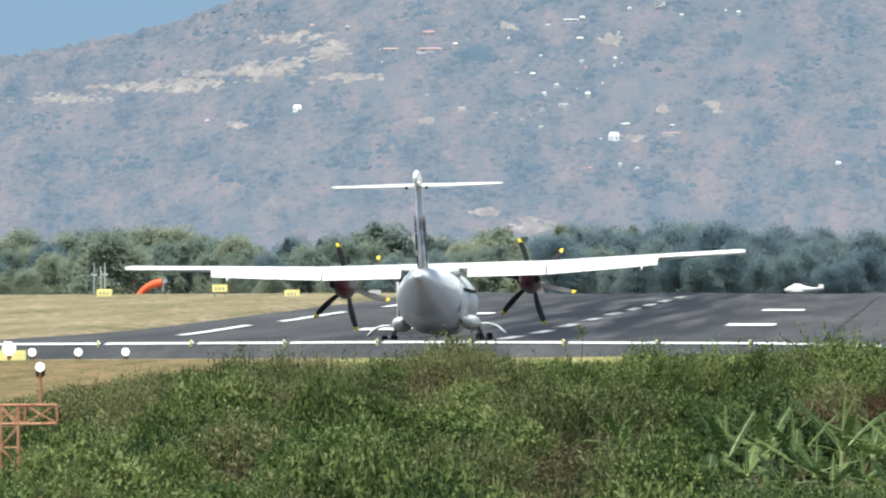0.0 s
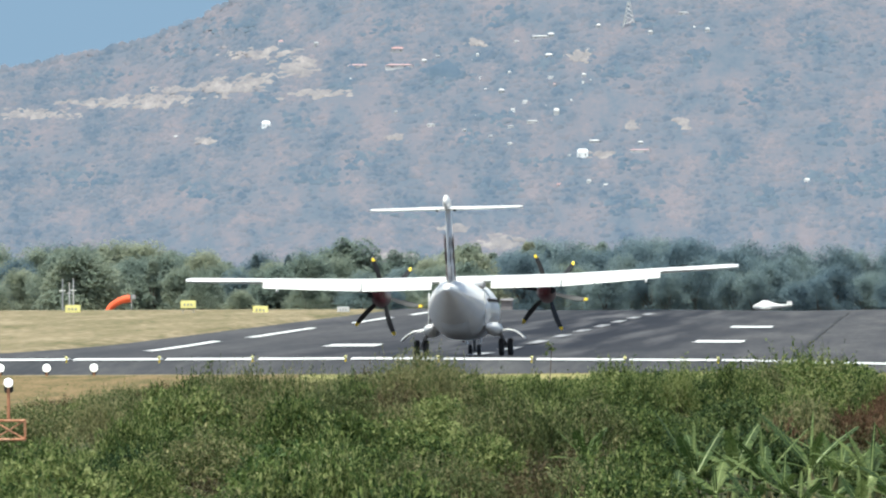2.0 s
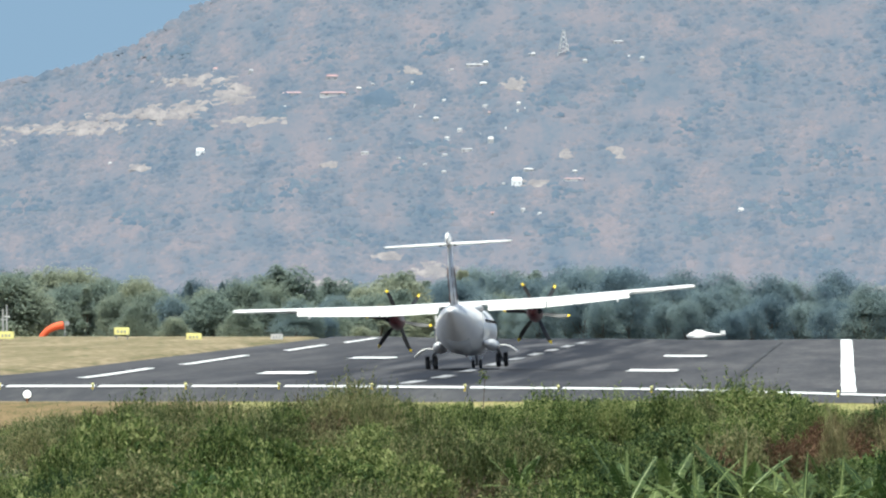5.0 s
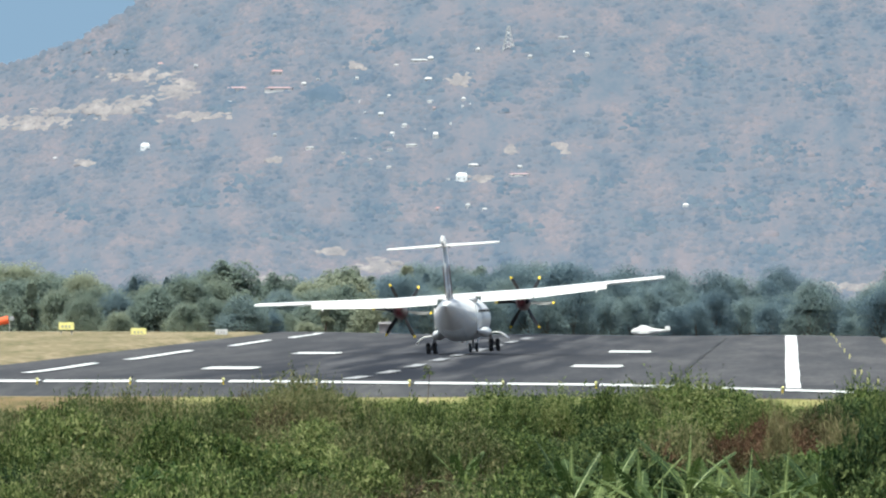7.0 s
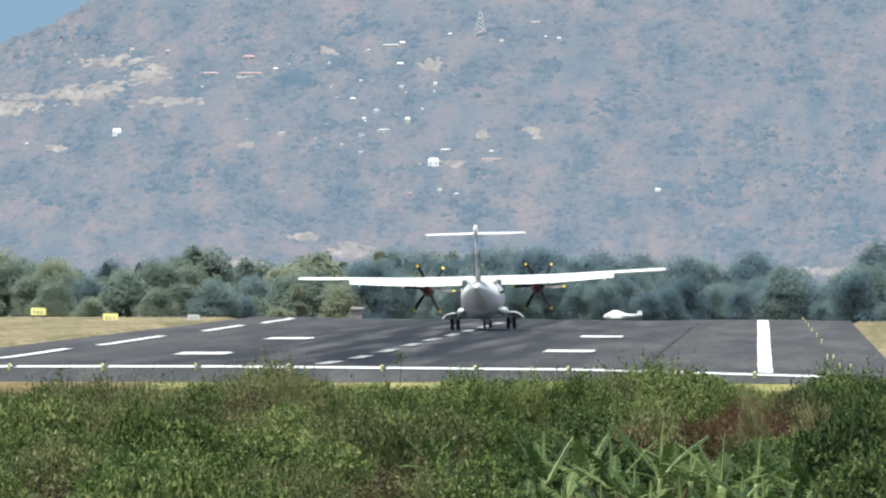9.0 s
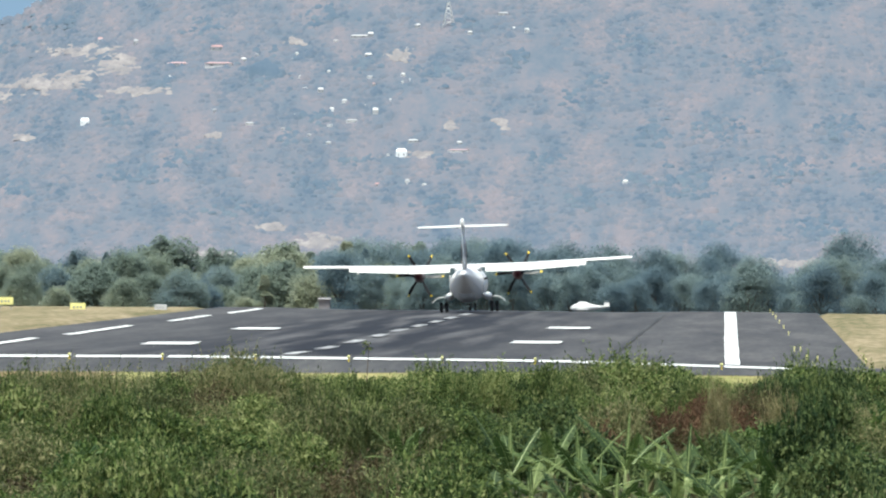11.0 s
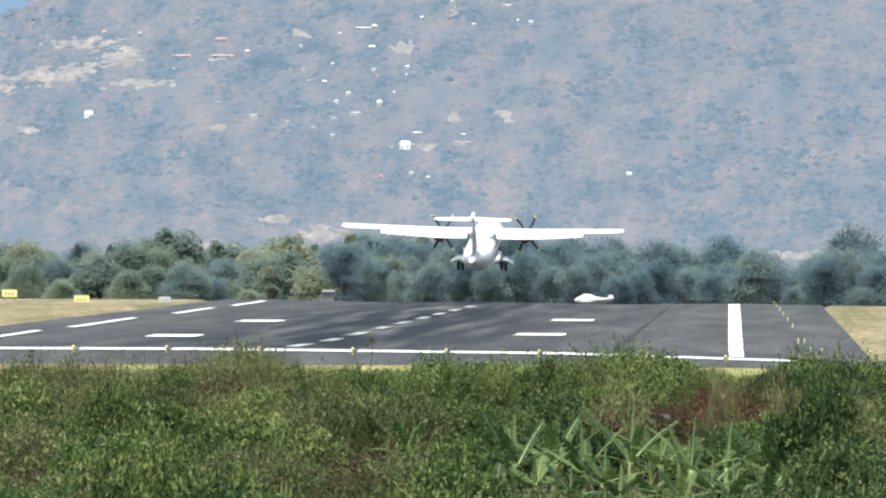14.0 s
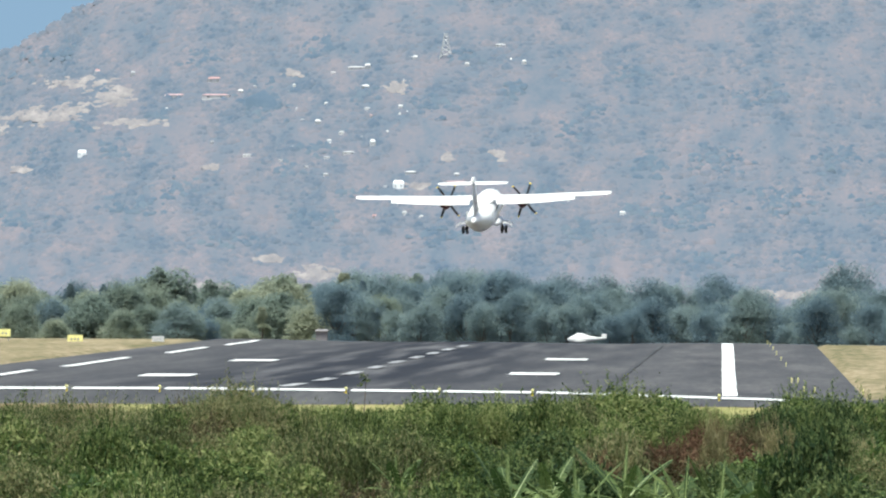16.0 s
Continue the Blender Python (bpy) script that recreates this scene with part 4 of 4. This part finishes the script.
def banana_leaf(rng, length, width, arch, parent, m):
    """A midrib that arches over, with torn strips on both sides."""
    rib, blade = bmesh.new(), bmesh.new()
    n = 20
    pts = []
    for i in range(n + 1):
        t = i / n
        an = radians(6 + arch * t)
        pts.append((pts[-1][0] + length / n * math.sin(an), pts[-1][1] + length / n * math.cos(an)) if pts else (0.0, 0.0))
    loft(rib, [[(0.012 * (1.3 - i / n) * math.cos(k * 2.094), p[0] + 0.012 * (1.3 - i / n) * math.sin(k * 2.094), p[1]) for k in range(3)] for i, p in enumerate(pts)])
    for i in range(2, n):
        t = i / n
        w = width * math.sin(math.pi * min(1.0, t * 0.95 + 0.03)) ** 0.6
        for s in (-1, 1):
            a, b = pts[i], pts[i + 1]
            gap = rng.uniform(0.15, 0.45) if rng.random() < 0.7 else 0
            b2 = (a[0] + (b[0] - a[0]) * (1 - gap), a[1] + (b[1] - a[1]) * (1 - gap))
            sag, lead = rng.uniform(0.3, 0.6) * w, rng.uniform(0.25, 0.45) * w
            dy, dz = (b[0] - a[0]) / length * n, (b[1] - a[1]) / length * n
            q = [(0, *a), (0, *b), (s * w, b2[0] + lead * dy, b2[1] + lead * dz - sag), (s * w * 0.98, a[0] + lead * dy, a[1] + lead * dz - sag)]
            vs = [blade.verts.new(c) for c in q]
            blade.faces.new(vs if s > 0 else vs[::-1])
    r = part("leaf", blade, BANANA, parent, "torn green banana leaf")
    r.matrix_basis = m
    part("midrib", rib, BANANARIB, r)


def banana_plant(seed, x, y, height, leaves):
    rng = np.random.default_rng(seed)
    e = new("banana_plant")
    e.location = (x, y, -0.03)
    tagged(e, "young banana plant with ragged green leaves", "banana plant", "banana plants in the scrub")
    st = height * 0.42
    bm = bmesh.new()
    loft(bm, [[(0.075 * k * math.cos(j * 0.785), 0.075 * k * math.sin(j * 0.785), z) for j in range(8)] for z, k in ((-0.05, 1.25), (st * 0.4, 1.0), (st * 0.8, 0.8), (st, 0.55))])
    part("stem", bm, BANANARIB, e, "", True)
    dead = bmesh.new()
    for j in range(3):
        a = rng.uniform(0, 6.28)
        rod(dead, (0.07 * math.cos(a), 0.07 * math.sin(a), st * 0.85), (0.2 * math.cos(a), 0.2 * math.sin(a), st * rng.uniform(0.25, 0.5)), 0.02, 0.05, 5)
    part("dead_leaf", dead, LEAVES["straw"], e, "dry hanging leaf sheath")
    for k in range(leaves):
        L = height * (rng.uniform(0.5, 0.72) if k else rng.uniform(0.4, 0.6))
        arch = rng.uniform(4, 45) if k else 4
        m = pose(0, 0, st * rng.uniform(0.8, 1.0), rng.uniform(-62, -16) if k else -3, 0, k * 360 / leaves * 1.37 + rng.uniform(-25, 25))
        banana_leaf(rng, L, rng.uniform(0.11, 0.17) * (1 if k else 0.3), arch, e, m)


for i, (u, v, d, n) in enumerate(((962, 750, 274, 6), (1035, 742, 277, 6), (1085, 775, 272, 5), (1168, 730, 276, 6), (1222, 765, 280, 5), (1275, 768, 272, 6), (1338, 770, 276, 6), (1400, 765, 280, 5), (1440, 800, 270, 5), (768, 755, 300, 4), (1540, 770, 290, 5), (1120, 810, 268, 5), (1000, 820, 268, 5), (1310, 825, 268, 5), (930, 838, 262, 4), (1062, 842, 260, 5), (1150, 846, 258, 5), (1205, 835, 262, 4), (1255, 850, 258, 5), (1352, 842, 260, 5), (1412, 850, 260, 4))):
    top = spot(u, v, d)
    banana_plant(300 + i, top.x, d, max(1.2, top.z + 0.15), n + 2)
for i, u in enumerate((550, 556, 563, 700)):
    p = spot(u, 880 + 6 * i, 236)
    bm = bmesh.new()
    loft(bm, [[(0.03 * k + 0.02 * i * z, 0, z), (-0.03 * k + 0.02 * i * z, 0.01, z), (0.02 * i * z, 0.02, z)] for z, k in ((0, 1), (p.z * 0.6, 0.9), (p.z, 0.1))])
    tagged(part("reed_blade", bm, BANANARIB), "pale upright reed leaf in the scrub", "reed", "reed leaves").location = (p.x, 236, 0)


def weed_stalk(u, v, d, drop, seed):
    """A thin bare stalk with a tuft of leaves at its head."""
    rng = np.random.default_rng(seed)
    p = spot(u, v, d)
    e = new("weed")
    e.location = (p.x, d, 0)
    tagged(e, "tall thin weed stalk with a leafy head", "weed", "weeds above the scrub")
    bm = bmesh.new()
    limb(bm, (0, 0, -0.05), (rng.uniform(-0.1, 0.1), 0, p.z), 0.022, 0.01, 0.08, rng)
    part("stalk", bm, BARK, e)
    lobes = [(np.array([rng.uniform(-0.18, 0.18), 0, p.z - drop * q]), np.array([0.13, 0.12, 0.10])) for q in (0.0, 0.3, 0.7, 1.4)]
    V, F = leaf_cloud(rng, lobes, 60, 0.10, 0.04, 0.3, 0.9)
    ob = new("foliage", leaf_mesh("foliage", V, F, LEAVES["green"]))
    ob.parent = e


for i, (u, v, d, drop) in enumerate(((110, 655, 400, 0.5), (706, 626, 400, 0.2))):
    weed_stalk(u, v, d, drop, 700 + i)


# ---- airfield furniture ----
def antenna_post(u, v, d):
    p = spot(u, v, d)
    e = new("antenna_post")
    e.location = (p.x, d, land(p.x, d))
    tagged(e, "slim white antenna post on the grass", "antenna", "antenna posts beyond the grass")
    h = p.z - e.location.z
    part("mast", rod(bmesh.new(), (0, 0, -0.1), (0, 0, h), 0.09, 0.07), PLASTER, e)
    part("crossbar", rod(bmesh.new(), (-0.3, 0, h * 0.75), (0.3, 0, h * 0.75), 0.06), PLASTER, e)


for u, v in ((-156, 506), (-144, 512), (-137, 505)):
    antenna_post(u, v, 1300)


def approach_lamp(u, v, d, base_v, size=0.13):
    p = spot(u, v, d)
    e = new("approach_light")
    z0 = land(p.x, d)
    if base_v:
        z0 = spot(u, base_v, d).z
    e.location = (p.x, d, z0)
    tagged(e, "lit white approach lamp on a short stem", "approach light", "approach lights")
    h = p.z - z0
    part("stem", rod(bmesh.new(), (0, 0, -0.02), (0, 0, h - size * 0.8), 0.03, 0.03), RUSTY, e)
    bm = bmesh.new()
    loft(bm, [ring(y, 0, h, r, r, 14) for y, r in ((0.22, 0.04), (0.15, size * 0.8), (0, size * 1.05))])
    part("lamp_housing", bm, METAL, e, "", True)
    bm = bmesh.new()
    loft(bm, [ring(y, 0, h, r, r, 14) for y, r in ((-0.01, size), (-0.06, size * 0.85), (-0.09, size * 0.3))])
    part("lens", bm, LAMPGLASS, e, "glowing white lens", True)
    part("bracket", box(bmesh.new(), (0.16, 0.12, 0.14), Matrix.Translation((0, 0.05, h - size * 1.25)), 0.02), DARKRUBBER, e)


for u in (-267, -185, -101):
    approach_lamp(u, 664, 535, None, 0.16)
approach_lamp(-308, 657, 535, None, 0.28)
bm = box(bmesh.new(), (1.15, 0.12, 0.42), Matrix(), 0.03)
yb = tagged(part("marker_board", bm, SIGN), "low pale yellow marker board in dry grass", "marker board")
p = spot(-305, 666, 536)
yb.location = (p.x, 536.5, land(p.x, 536) + 0.21)


def approach_tower(u, v, d):
    """A lattice mast with a lattice crossbar that carries a lamp."""
    p = spot(u, v, d)
    e = new("approach_light_tower")
    e.location = (p.x, d, 0)
    tagged(e, "rusty orange steel lattice mast with a crossbar", "light mast")
    h, w, bar = p.z, 0.32, 0.34
    for sx in (-1, 1):
        for sy in (-1, 1):
            part("leg", rod(bmesh.new(), (sx * w / 2, sy * w / 2, -0.05), (sx * w / 2, sy * w / 2, h), 0.022, None, 6), RUSTY, e)
    z, k = 0.05, 1
    while z < h - bar:
        for sy in (-1, 1):
            part("brace", rod(bmesh.new(), (-k * w / 2, sy * w / 2, z), (k * w / 2, sy * w / 2, z + 0.38), 0.014, None, 5), RUSTY, e)
            part("brace", rod(bmesh.new(), (-w / 2, sy * w / 2, z), (w / 2, sy * w / 2, z), 0.012, None, 5), RUSTY, e)
        z, k = z + 0.38, -k
    for zz in (h, h - bar):
        for sy in (-1, 1):
            part("crossbar", rod(bmesh.new(), (-2.6, sy * w / 2, zz), (0.86, sy * w / 2, zz), 0.022, None, 6), RUSTY, e)
    for i in range(6):
        x0 = 0.86 - 0.58 * i
        for sy in (-1, 1):
            part("brace", rod(bmesh.new(), (x0, sy * w / 2, h), (x0 - 0.58, sy * w / 2, h - bar), 0.012, None, 5), RUSTY, e)
            part("brace", rod(bmesh.new(), (x0, sy * w / 2, h - bar), (x0 - 0.58, sy * w / 2, h), 0.012, None, 5), RUSTY, e)
            part("brace", rod(bmesh.new(), (x0, sy * w / 2, h - bar), (x0, sy * w / 2, h), 0.014, None, 5), RUSTY, e)
    return p


approach_tower(-308, 757, 245)
approach_lamp(-253, 690, 245, 757, 0.085)

for i in range(44):                                     # lights along the runway end
    x = -16.45 + 3.8 * (i - 38)
    if x > 6:
        break
    e = new("runway_light")
    e.location = (x, 552.5, land(x, 552.5) + 0.02)
    tagged(e, "small yellow runway end light on a short stem", "runway light", "lights along the runway end")
    part("stem", rod(bmesh.new(), (0, 0, -0.03), (0, 0, 0.16), 0.03, 0.025), YELLOW, e)
    part("lens", loft(bmesh.new(), [[(r * math.cos(j * 0.628), r * math.sin(j * 0.628), z) for j in range(10)] for z, r in ((0.14, 0.05), (0.22, 0.065), (0.27, 0.03))]), SIGN, e, "", True)
for u, v in ((1464, 640), (1475, 640), (1486, 655), (1505, 657), (1590, 660), (1410, 563), (1416, 565), (1421, 569), (1426, 574), (1431, 581), (1437, 590), (1445, 600), (1454, 611)):
    d = 5.9 * FAR / (v - 447)
    x = (u - 1390) / FAR * d
    e = new("edge_marker")
    e.location = (x, d, land(x, d) + 0.02)
    tagged(e, "small yellowish edge marker post on asphalt", "marker post", "edge marker posts")
    part("post", rod(bmesh.new(), (0, 0, -0.03), (0, 0, 0.22), 0.03, 0.03), SIGN, e)
    part("cap", rod(bmesh.new(), (0, 0, 0.20), (0, 0, 0.27), 0.05, 0.03), SIGN, e)


def sign_board(u, v, d, w, h, material, label):
    p = spot(u, v, d)
    e = new("airfield_sign")
    z0 = land(p.x, d)
    e.location = (p.x, d, z0)
    tagged(e, label, "sign", "signs beside the runway")
    part("panel", box(bmesh.new(), (w, 0.18, h), Matrix.Translation((0, 0, p.z - z0)), 0.03), material, e)
    for k in (-0.25, -0.02, 0.2):
        part("marking", box(bmesh.new(), (w * 0.1, 0.02, h * 0.3), Matrix.Translation((w * k, -0.095, p.z - z0 - 0.03)), 0.004), METAL, e, "grey bar on the sign")
    for s in (-1, 1):
        part("leg", rod(bmesh.new(), (s * w * 0.35, 0, -0.05), (s * w * 0.35, 0, p.z - z0 - h * 0.4), 0.04), METAL, e)


for u, v in ((-138, 559), (67, 552), (195, 562)):
    sign_board(u, v, 1105, 1.25, 0.62, SIGN, "pale yellow airfield sign board on grass")
sign_board(342, 562, 1105, 1.0, 0.45, PLASTER, "white airfield sign board on grass")


def windsock(u, v, d):
    p = spot(u, v, d)
    e = new("windsock")
    z0 = land(p.x, d)
    e.location = (p.x, d, z0)
    tagged(e, "orange windsock drooping from a white mast", "windsock")
    h = p.z - z0
    part("mast", rod(bmesh.new(), (0.12, 0, -0.1), (0.12, 0, h + 0.35), 0.06, 0.04), PLASTER, e)
    part("lamp", box(bmesh.new(), (0.5, 0.3, 0.5), Matrix.Translation((0.35, 0, h + 0.15)), 0.08), PLASTER, e)
    rings = []
    for i in range(12):
        t = i / 11
        an = radians(10 + 60 * t)
        x, z = -2.7 * math.sin(radians(80) * t), -0.35 * t - 1.75 * t * t
        r = 0.42 - 0.16 * t
        nx, nz = math.sin(an), math.cos(an)
        rings.append([(x - nx * r * math.cos(k * math.pi / 7), r * math.sin(k * math.pi / 7), h + z + nz * r * math.cos(k * math.pi / 7)) for k in range(14)])
    part("sock", loft(bmesh.new(), rings, caps=False), ORANGE, e, "faded orange cloth sock", True)


windsock(-36, 541, 1440)


def parked_plane(u, v, d):
    p = spot(u, v, d)
    z0 = land(p.x, d)
    e = new("parked_light_airplane")
    e.location = (p.x, d, z0)
    e.scale = (0.8, 0.8, 0.8)
    tagged(e, "small white parked light airplane beyond the runway", "airplane")
    h = p.z - z0
    part("fuselage", loft(bmesh.new(), [[(x, w * math.cos(k * 0.5236), h + z + t * math.sin(k * 0.5236)) for k in range(12)] for x, z, w, t in ((-1.7, 0, 0.1, 0.1), (-1.2, 0.05, 0.5, 0.42), (-0.3, 0.1, 0.7, 0.62), (0.7, 0.1, 0.6, 0.5), (2.0, 0.12, 0.3, 0.24), (3.4, 0.2, 0.12, 0.14))]), GREYWHITE, e, "", True)
    part("canopy", loft(bmesh.new(), [[(x, w * math.cos(k * 0.5236), h + 0.45 + t * math.sin(k * 0.5236)) for k in range(12)] for x, w, t in ((-1.0, 0.1, 0.05), (-0.4, 0.5, 0.42), (0.4, 0.5, 0.38), (1.1, 0.15, 0.1))]), GREYWHITE, e, "", True)
    part("wing", box(bmesh.new(), (1.5, 9.0, 0.14), Matrix.Translation((0, 0, h - 0.15)), 0.05), GREYWHITE, e)
    part("fin", box(bmesh.new(), (0.7, 0.1, 0.7), Matrix.Translation((3.1, 0, h + 0.4)), 0.04), GREYWHITE, e)
    part("tailplane", box(bmesh.new(), (0.6, 2.6, 0.08), Matrix.Translation((3.15, 0, h + 0.25)), 0.03), GREYWHITE, e)
    for x, y in ((-1.0, 0.0), (0.3, 1.0), (0.3, -1.0)):
        lg = part("leg", rod(bmesh.new(), (x, y * 0.5, h - 0.2), (x, y, 0.22), 0.06), METAL, e)
        part("tyre", rod(bmesh.new(), (x, y - 0.1, 0.22), (x, y + 0.1, 0.22), 0.24, None, 14), DARKRUBBER, lg)


parked_plane(1090, 548, 1420)

# low sheds beyond the crest
for u, v, w, h, mat in ((632, 554, 20, 12, GREYWHITE),):
    p = spot(u, v, 1450)
    z0 = land(p.x, 1450)
    k = 1450 / FAR
    e = new("shed")
    e.location = (p.x, 1450, z0)
    tagged(e, "small pale pinkish shed by the far trees", "shed")
    top = p.z - z0 + h * k / 2
    part("wall", box(bmesh.new(), (w * k, 2.0, top + 0.1), Matrix.Translation((0, 0, top / 2 - 0.05)), 0.02), ROCK, e)
    part("roof", box(bmesh.new(), (w * k * 1.15, 2.4, 0.12), pose(0, 0, top + 0.1, 4, 0, 0), 0.02), ROCK, e)
    part("door", box(bmesh.new(), (0.8, 0.06, top * 0.75), Matrix.Translation((0.2, -1.01, top * 0.38)), 0.01), DARKRUBBER, e)

# lattice mast on the hill
p = on_hill(850, 62)
e = new("radio_mast")
e.location = p
tagged(e, "pale lattice radio mast on the hillside", "mast")
for sx in (-1, 1):
    for sy in (-1, 1):
        part("leg", rod(bmesh.new(), (sx * 2.0, sy * 2.0, -1), (sx * 0.3, sy * 0.3, 8.0), 0.24, 0.2, 5), PLASTER, e)
for i in range(5):
    z0, z1 = 0.2 + 1.5 * i, 1.7 + 1.5 * i
    w0, w1 = 2.0 - 0.2125 * z0, 2.0 - 0.2125 * z1
    part("brace", rod(bmesh.new(), (-w0, -w0, z0), (w1, -w1, z1), 0.13, None, 5), PLASTER, e)
    part("brace", rod(bmesh.new(), (w0, -w0, z0), (-w1, -w1, z1), 0.13, None, 5), PLASTER, e)



# ---- birds ----
def bird(label):
    e = new("bird")
    tagged(e, label, "bird")
    part("body", loft(bmesh.new(), [[(x, w * math.cos(k * 0.628), z + h * math.sin(k * 0.628)) for k in range(10)] for x, z, w, h in ((-0.07, 0, 0.004, 0.004), (-0.04, 0, 0.018, 0.016), (0.0, 0, 0.026, 0.024), (0.04, 0.004, 0.022, 0.02), (0.055, 0.008, 0.016, 0.016))]), FEATHER, e, "", True)
    part("head", loft(bmesh.new(), [[(x, w * math.cos(k * 0.628), 0.012 + w * math.sin(k * 0.628)) for k in range(10)] for x, w in ((0.045, 0.012), (0.06, 0.018), (0.08, 0.014), (0.092, 0.004))]), FEATHER, e, "", True)
    part("beak", rod(bmesh.new(), (0.088, 0, 0.01), (0.108, 0, 0.006), 0.005, 0.001, 6), DARKRUBBER, e)
    bm = bmesh.new()
    loft(bm, [[(x, -w, z), (x, w, z), (x, w, z + 0.004), (x, -w, z + 0.004)] for x, w, z in ((-0.05, 0.012, 0), (-0.09, 0.018, 0), (-0.125, 0.026, -0.002))])
    part("tail", bm, FEATHER, e)
    wings = []
    for s in (-1, 1):
        bm = bmesh.new()
        loft(bm, [[(a, s * y, 0), (b, s * y, 0), (b, s * y, 0.004), (a, s * y, 0.006)] for y, a, b in ((0, -0.04, 0.04), (0.05, -0.05, 0.045), (0.09, -0.055, 0.03), (0.13, -0.05, 0.005), (0.155, -0.045, -0.03))])
        w = part("wing", bm, FEATHER, e, "dark bird wing")
        w.matrix_basis = pose(0, s * 0.015, 0.012)
        wings.append((s, w))
    return e, wings


crow, crow_wings = bird("small dark bird flying past")
swift, swift_wings = bird("small black bird rising over the runway")


# ---- what moves ----
def motions():
    flight = (
        (0.0, -23.00, 588.7, 0.03, -0.85, -1.27, 0.70),
        (0.5, -23.00, 605.8, 0.03, -0.90, -0.94, 0.93),
        (1.0, -22.99, 623.6, 0.03, -0.90, -1.40, 0.66),
        (1.5, -23.04, 642.1, 0.03, -0.24, -1.26, 0.53),
        (2.0, -22.99, 661.3, 0.00, -0.55, -1.27, 0.86),
        (2.5, -23.00, 681.1, -0.04, -0.90, -1.58, 0.82),
        (3.0, -22.98, 701.7, -0.09, -0.79, -1.84, 0.65),
        (3.5, -23.03, 722.8, -0.14, -0.60, -2.09, 0.50),
        (4.0, -23.07, 744.7, -0.15, -0.90, -2.75, 0.67),
        (4.5, -23.28, 767.1, -0.15, -0.90, -2.96, 0.72),
        (5.0, -23.39, 790.2, -0.15, -0.80, -3.20, 1.42),
        (7.5, -22.62, 914.3, -0.14, 0.16, -4.07, 2.13),
        (8.0, -22.29, 940.8, -0.16, -0.14, -2.87, 1.45),
        (8.5, -22.11, 967.9, -0.17, 0.09, -1.81, 0.72),
        (9.0, -22.17, 995.5, -0.17, 0.25, -1.50, 0.39),
        (11.5, -23.60, 1141.0, -0.09, 0.31, -2.24, 0.23),
        (12.0, -24.03, 1171.5, 0.05, 2.50, -2.35, 0.14),
        (12.5, -24.48, 1202.5, 0.13, 5.04, -1.05, 0.95),
        (13.0, -25.06, 1233.9, 0.37, 7.86, -0.06, 1.63),
        (13.5, -25.70, 1265.7, 0.90, 8.93, 0.24, 2.37),
        (14.0, -26.27, 1298.0, 2.19, 9.28, 1.08, 3.05),
        (14.5, -26.88, 1330.7, 3.87, 8.83, 0.90, 3.24),
        (15.0, -27.31, 1363.7, 5.88, 8.00, -0.00, 3.97),
        (15.5, -27.63, 1397.2, 7.80, 8.13, -0.55, 4.23),
        (16.0, -28.02, 1431.0, 9.88, 7.87, -1.30, 3.24)
    )
    walk(plane, [(t, Matrix.Translation((x, y, z)) @ Euler((0, 0, radians(-yaw))).to_matrix().to_4x4() @ pose(0, 0, 0, pit, 0, 0) @ pose(0, 0, 0, 0, roll, 0)) for t, x, y, z, pit, roll, yaw in flight])
    for s, p in props:
        rows = []
        for i in range(481):
            rows.append((i / 30, pose(s * 4.05, 3.3, 3.05, 0, (-14 if s > 0 else -10) + 57.95 * i, 0)))
        walk(p, rows)

    fly = lambda x, y, z, head, tilt: Matrix.Translation((x, y, z)) @ pose(0, 0, 0, tilt, 0, head)
    walk(crow, [(0.0, fly(-28.0, 66, 6.6, 4, 0)), (1.0, fly(-12.5, 66, 6.3, 2, 0)), (1.5, fly(*spot(-18, 200, 66), 0, 0)), (1.6, fly(*spot(765, 191, 66), 0, 75)), (1.7, fly(*spot(1231, 193, 66), 0, 0)), (2.4, fly(11.0, 66, 6.4, 0, 0)), (16.0, fly(150.0, 80, 12.0, 0, 0))])
    walk(swift, [(0.0, fly(190.0, 150, 8.0, 180, 0)), (13.0, fly(18.0, 168, 3.2, 180, 0)), (13.9, fly(*spot(1480, 790, 170), 180, 0)), (14.2, fly(*spot(760, 640, 170), 180, 25)), (14.3, fly(*spot(509, 575, 170), 180, 40)), (14.4, fly(*spot(145, 485, 170), 180, 20)), (14.6, fly(*spot(-560, 330, 170), 180, 0)), (16.0, fly(-40.0, 175, 12.0, 180, 0))])
    for wings in (crow_wings, swift_wings):
        for s, w in wings:
            up, down = (-6, 14) if wings is crow_wings else (50, -22)
            rows = [(i / 10, pose(0, s * 0.015, 0.012, s * (up if i % 2 else down), 0, 0)) for i in range(161)]
            walk(w, rows)


motions()
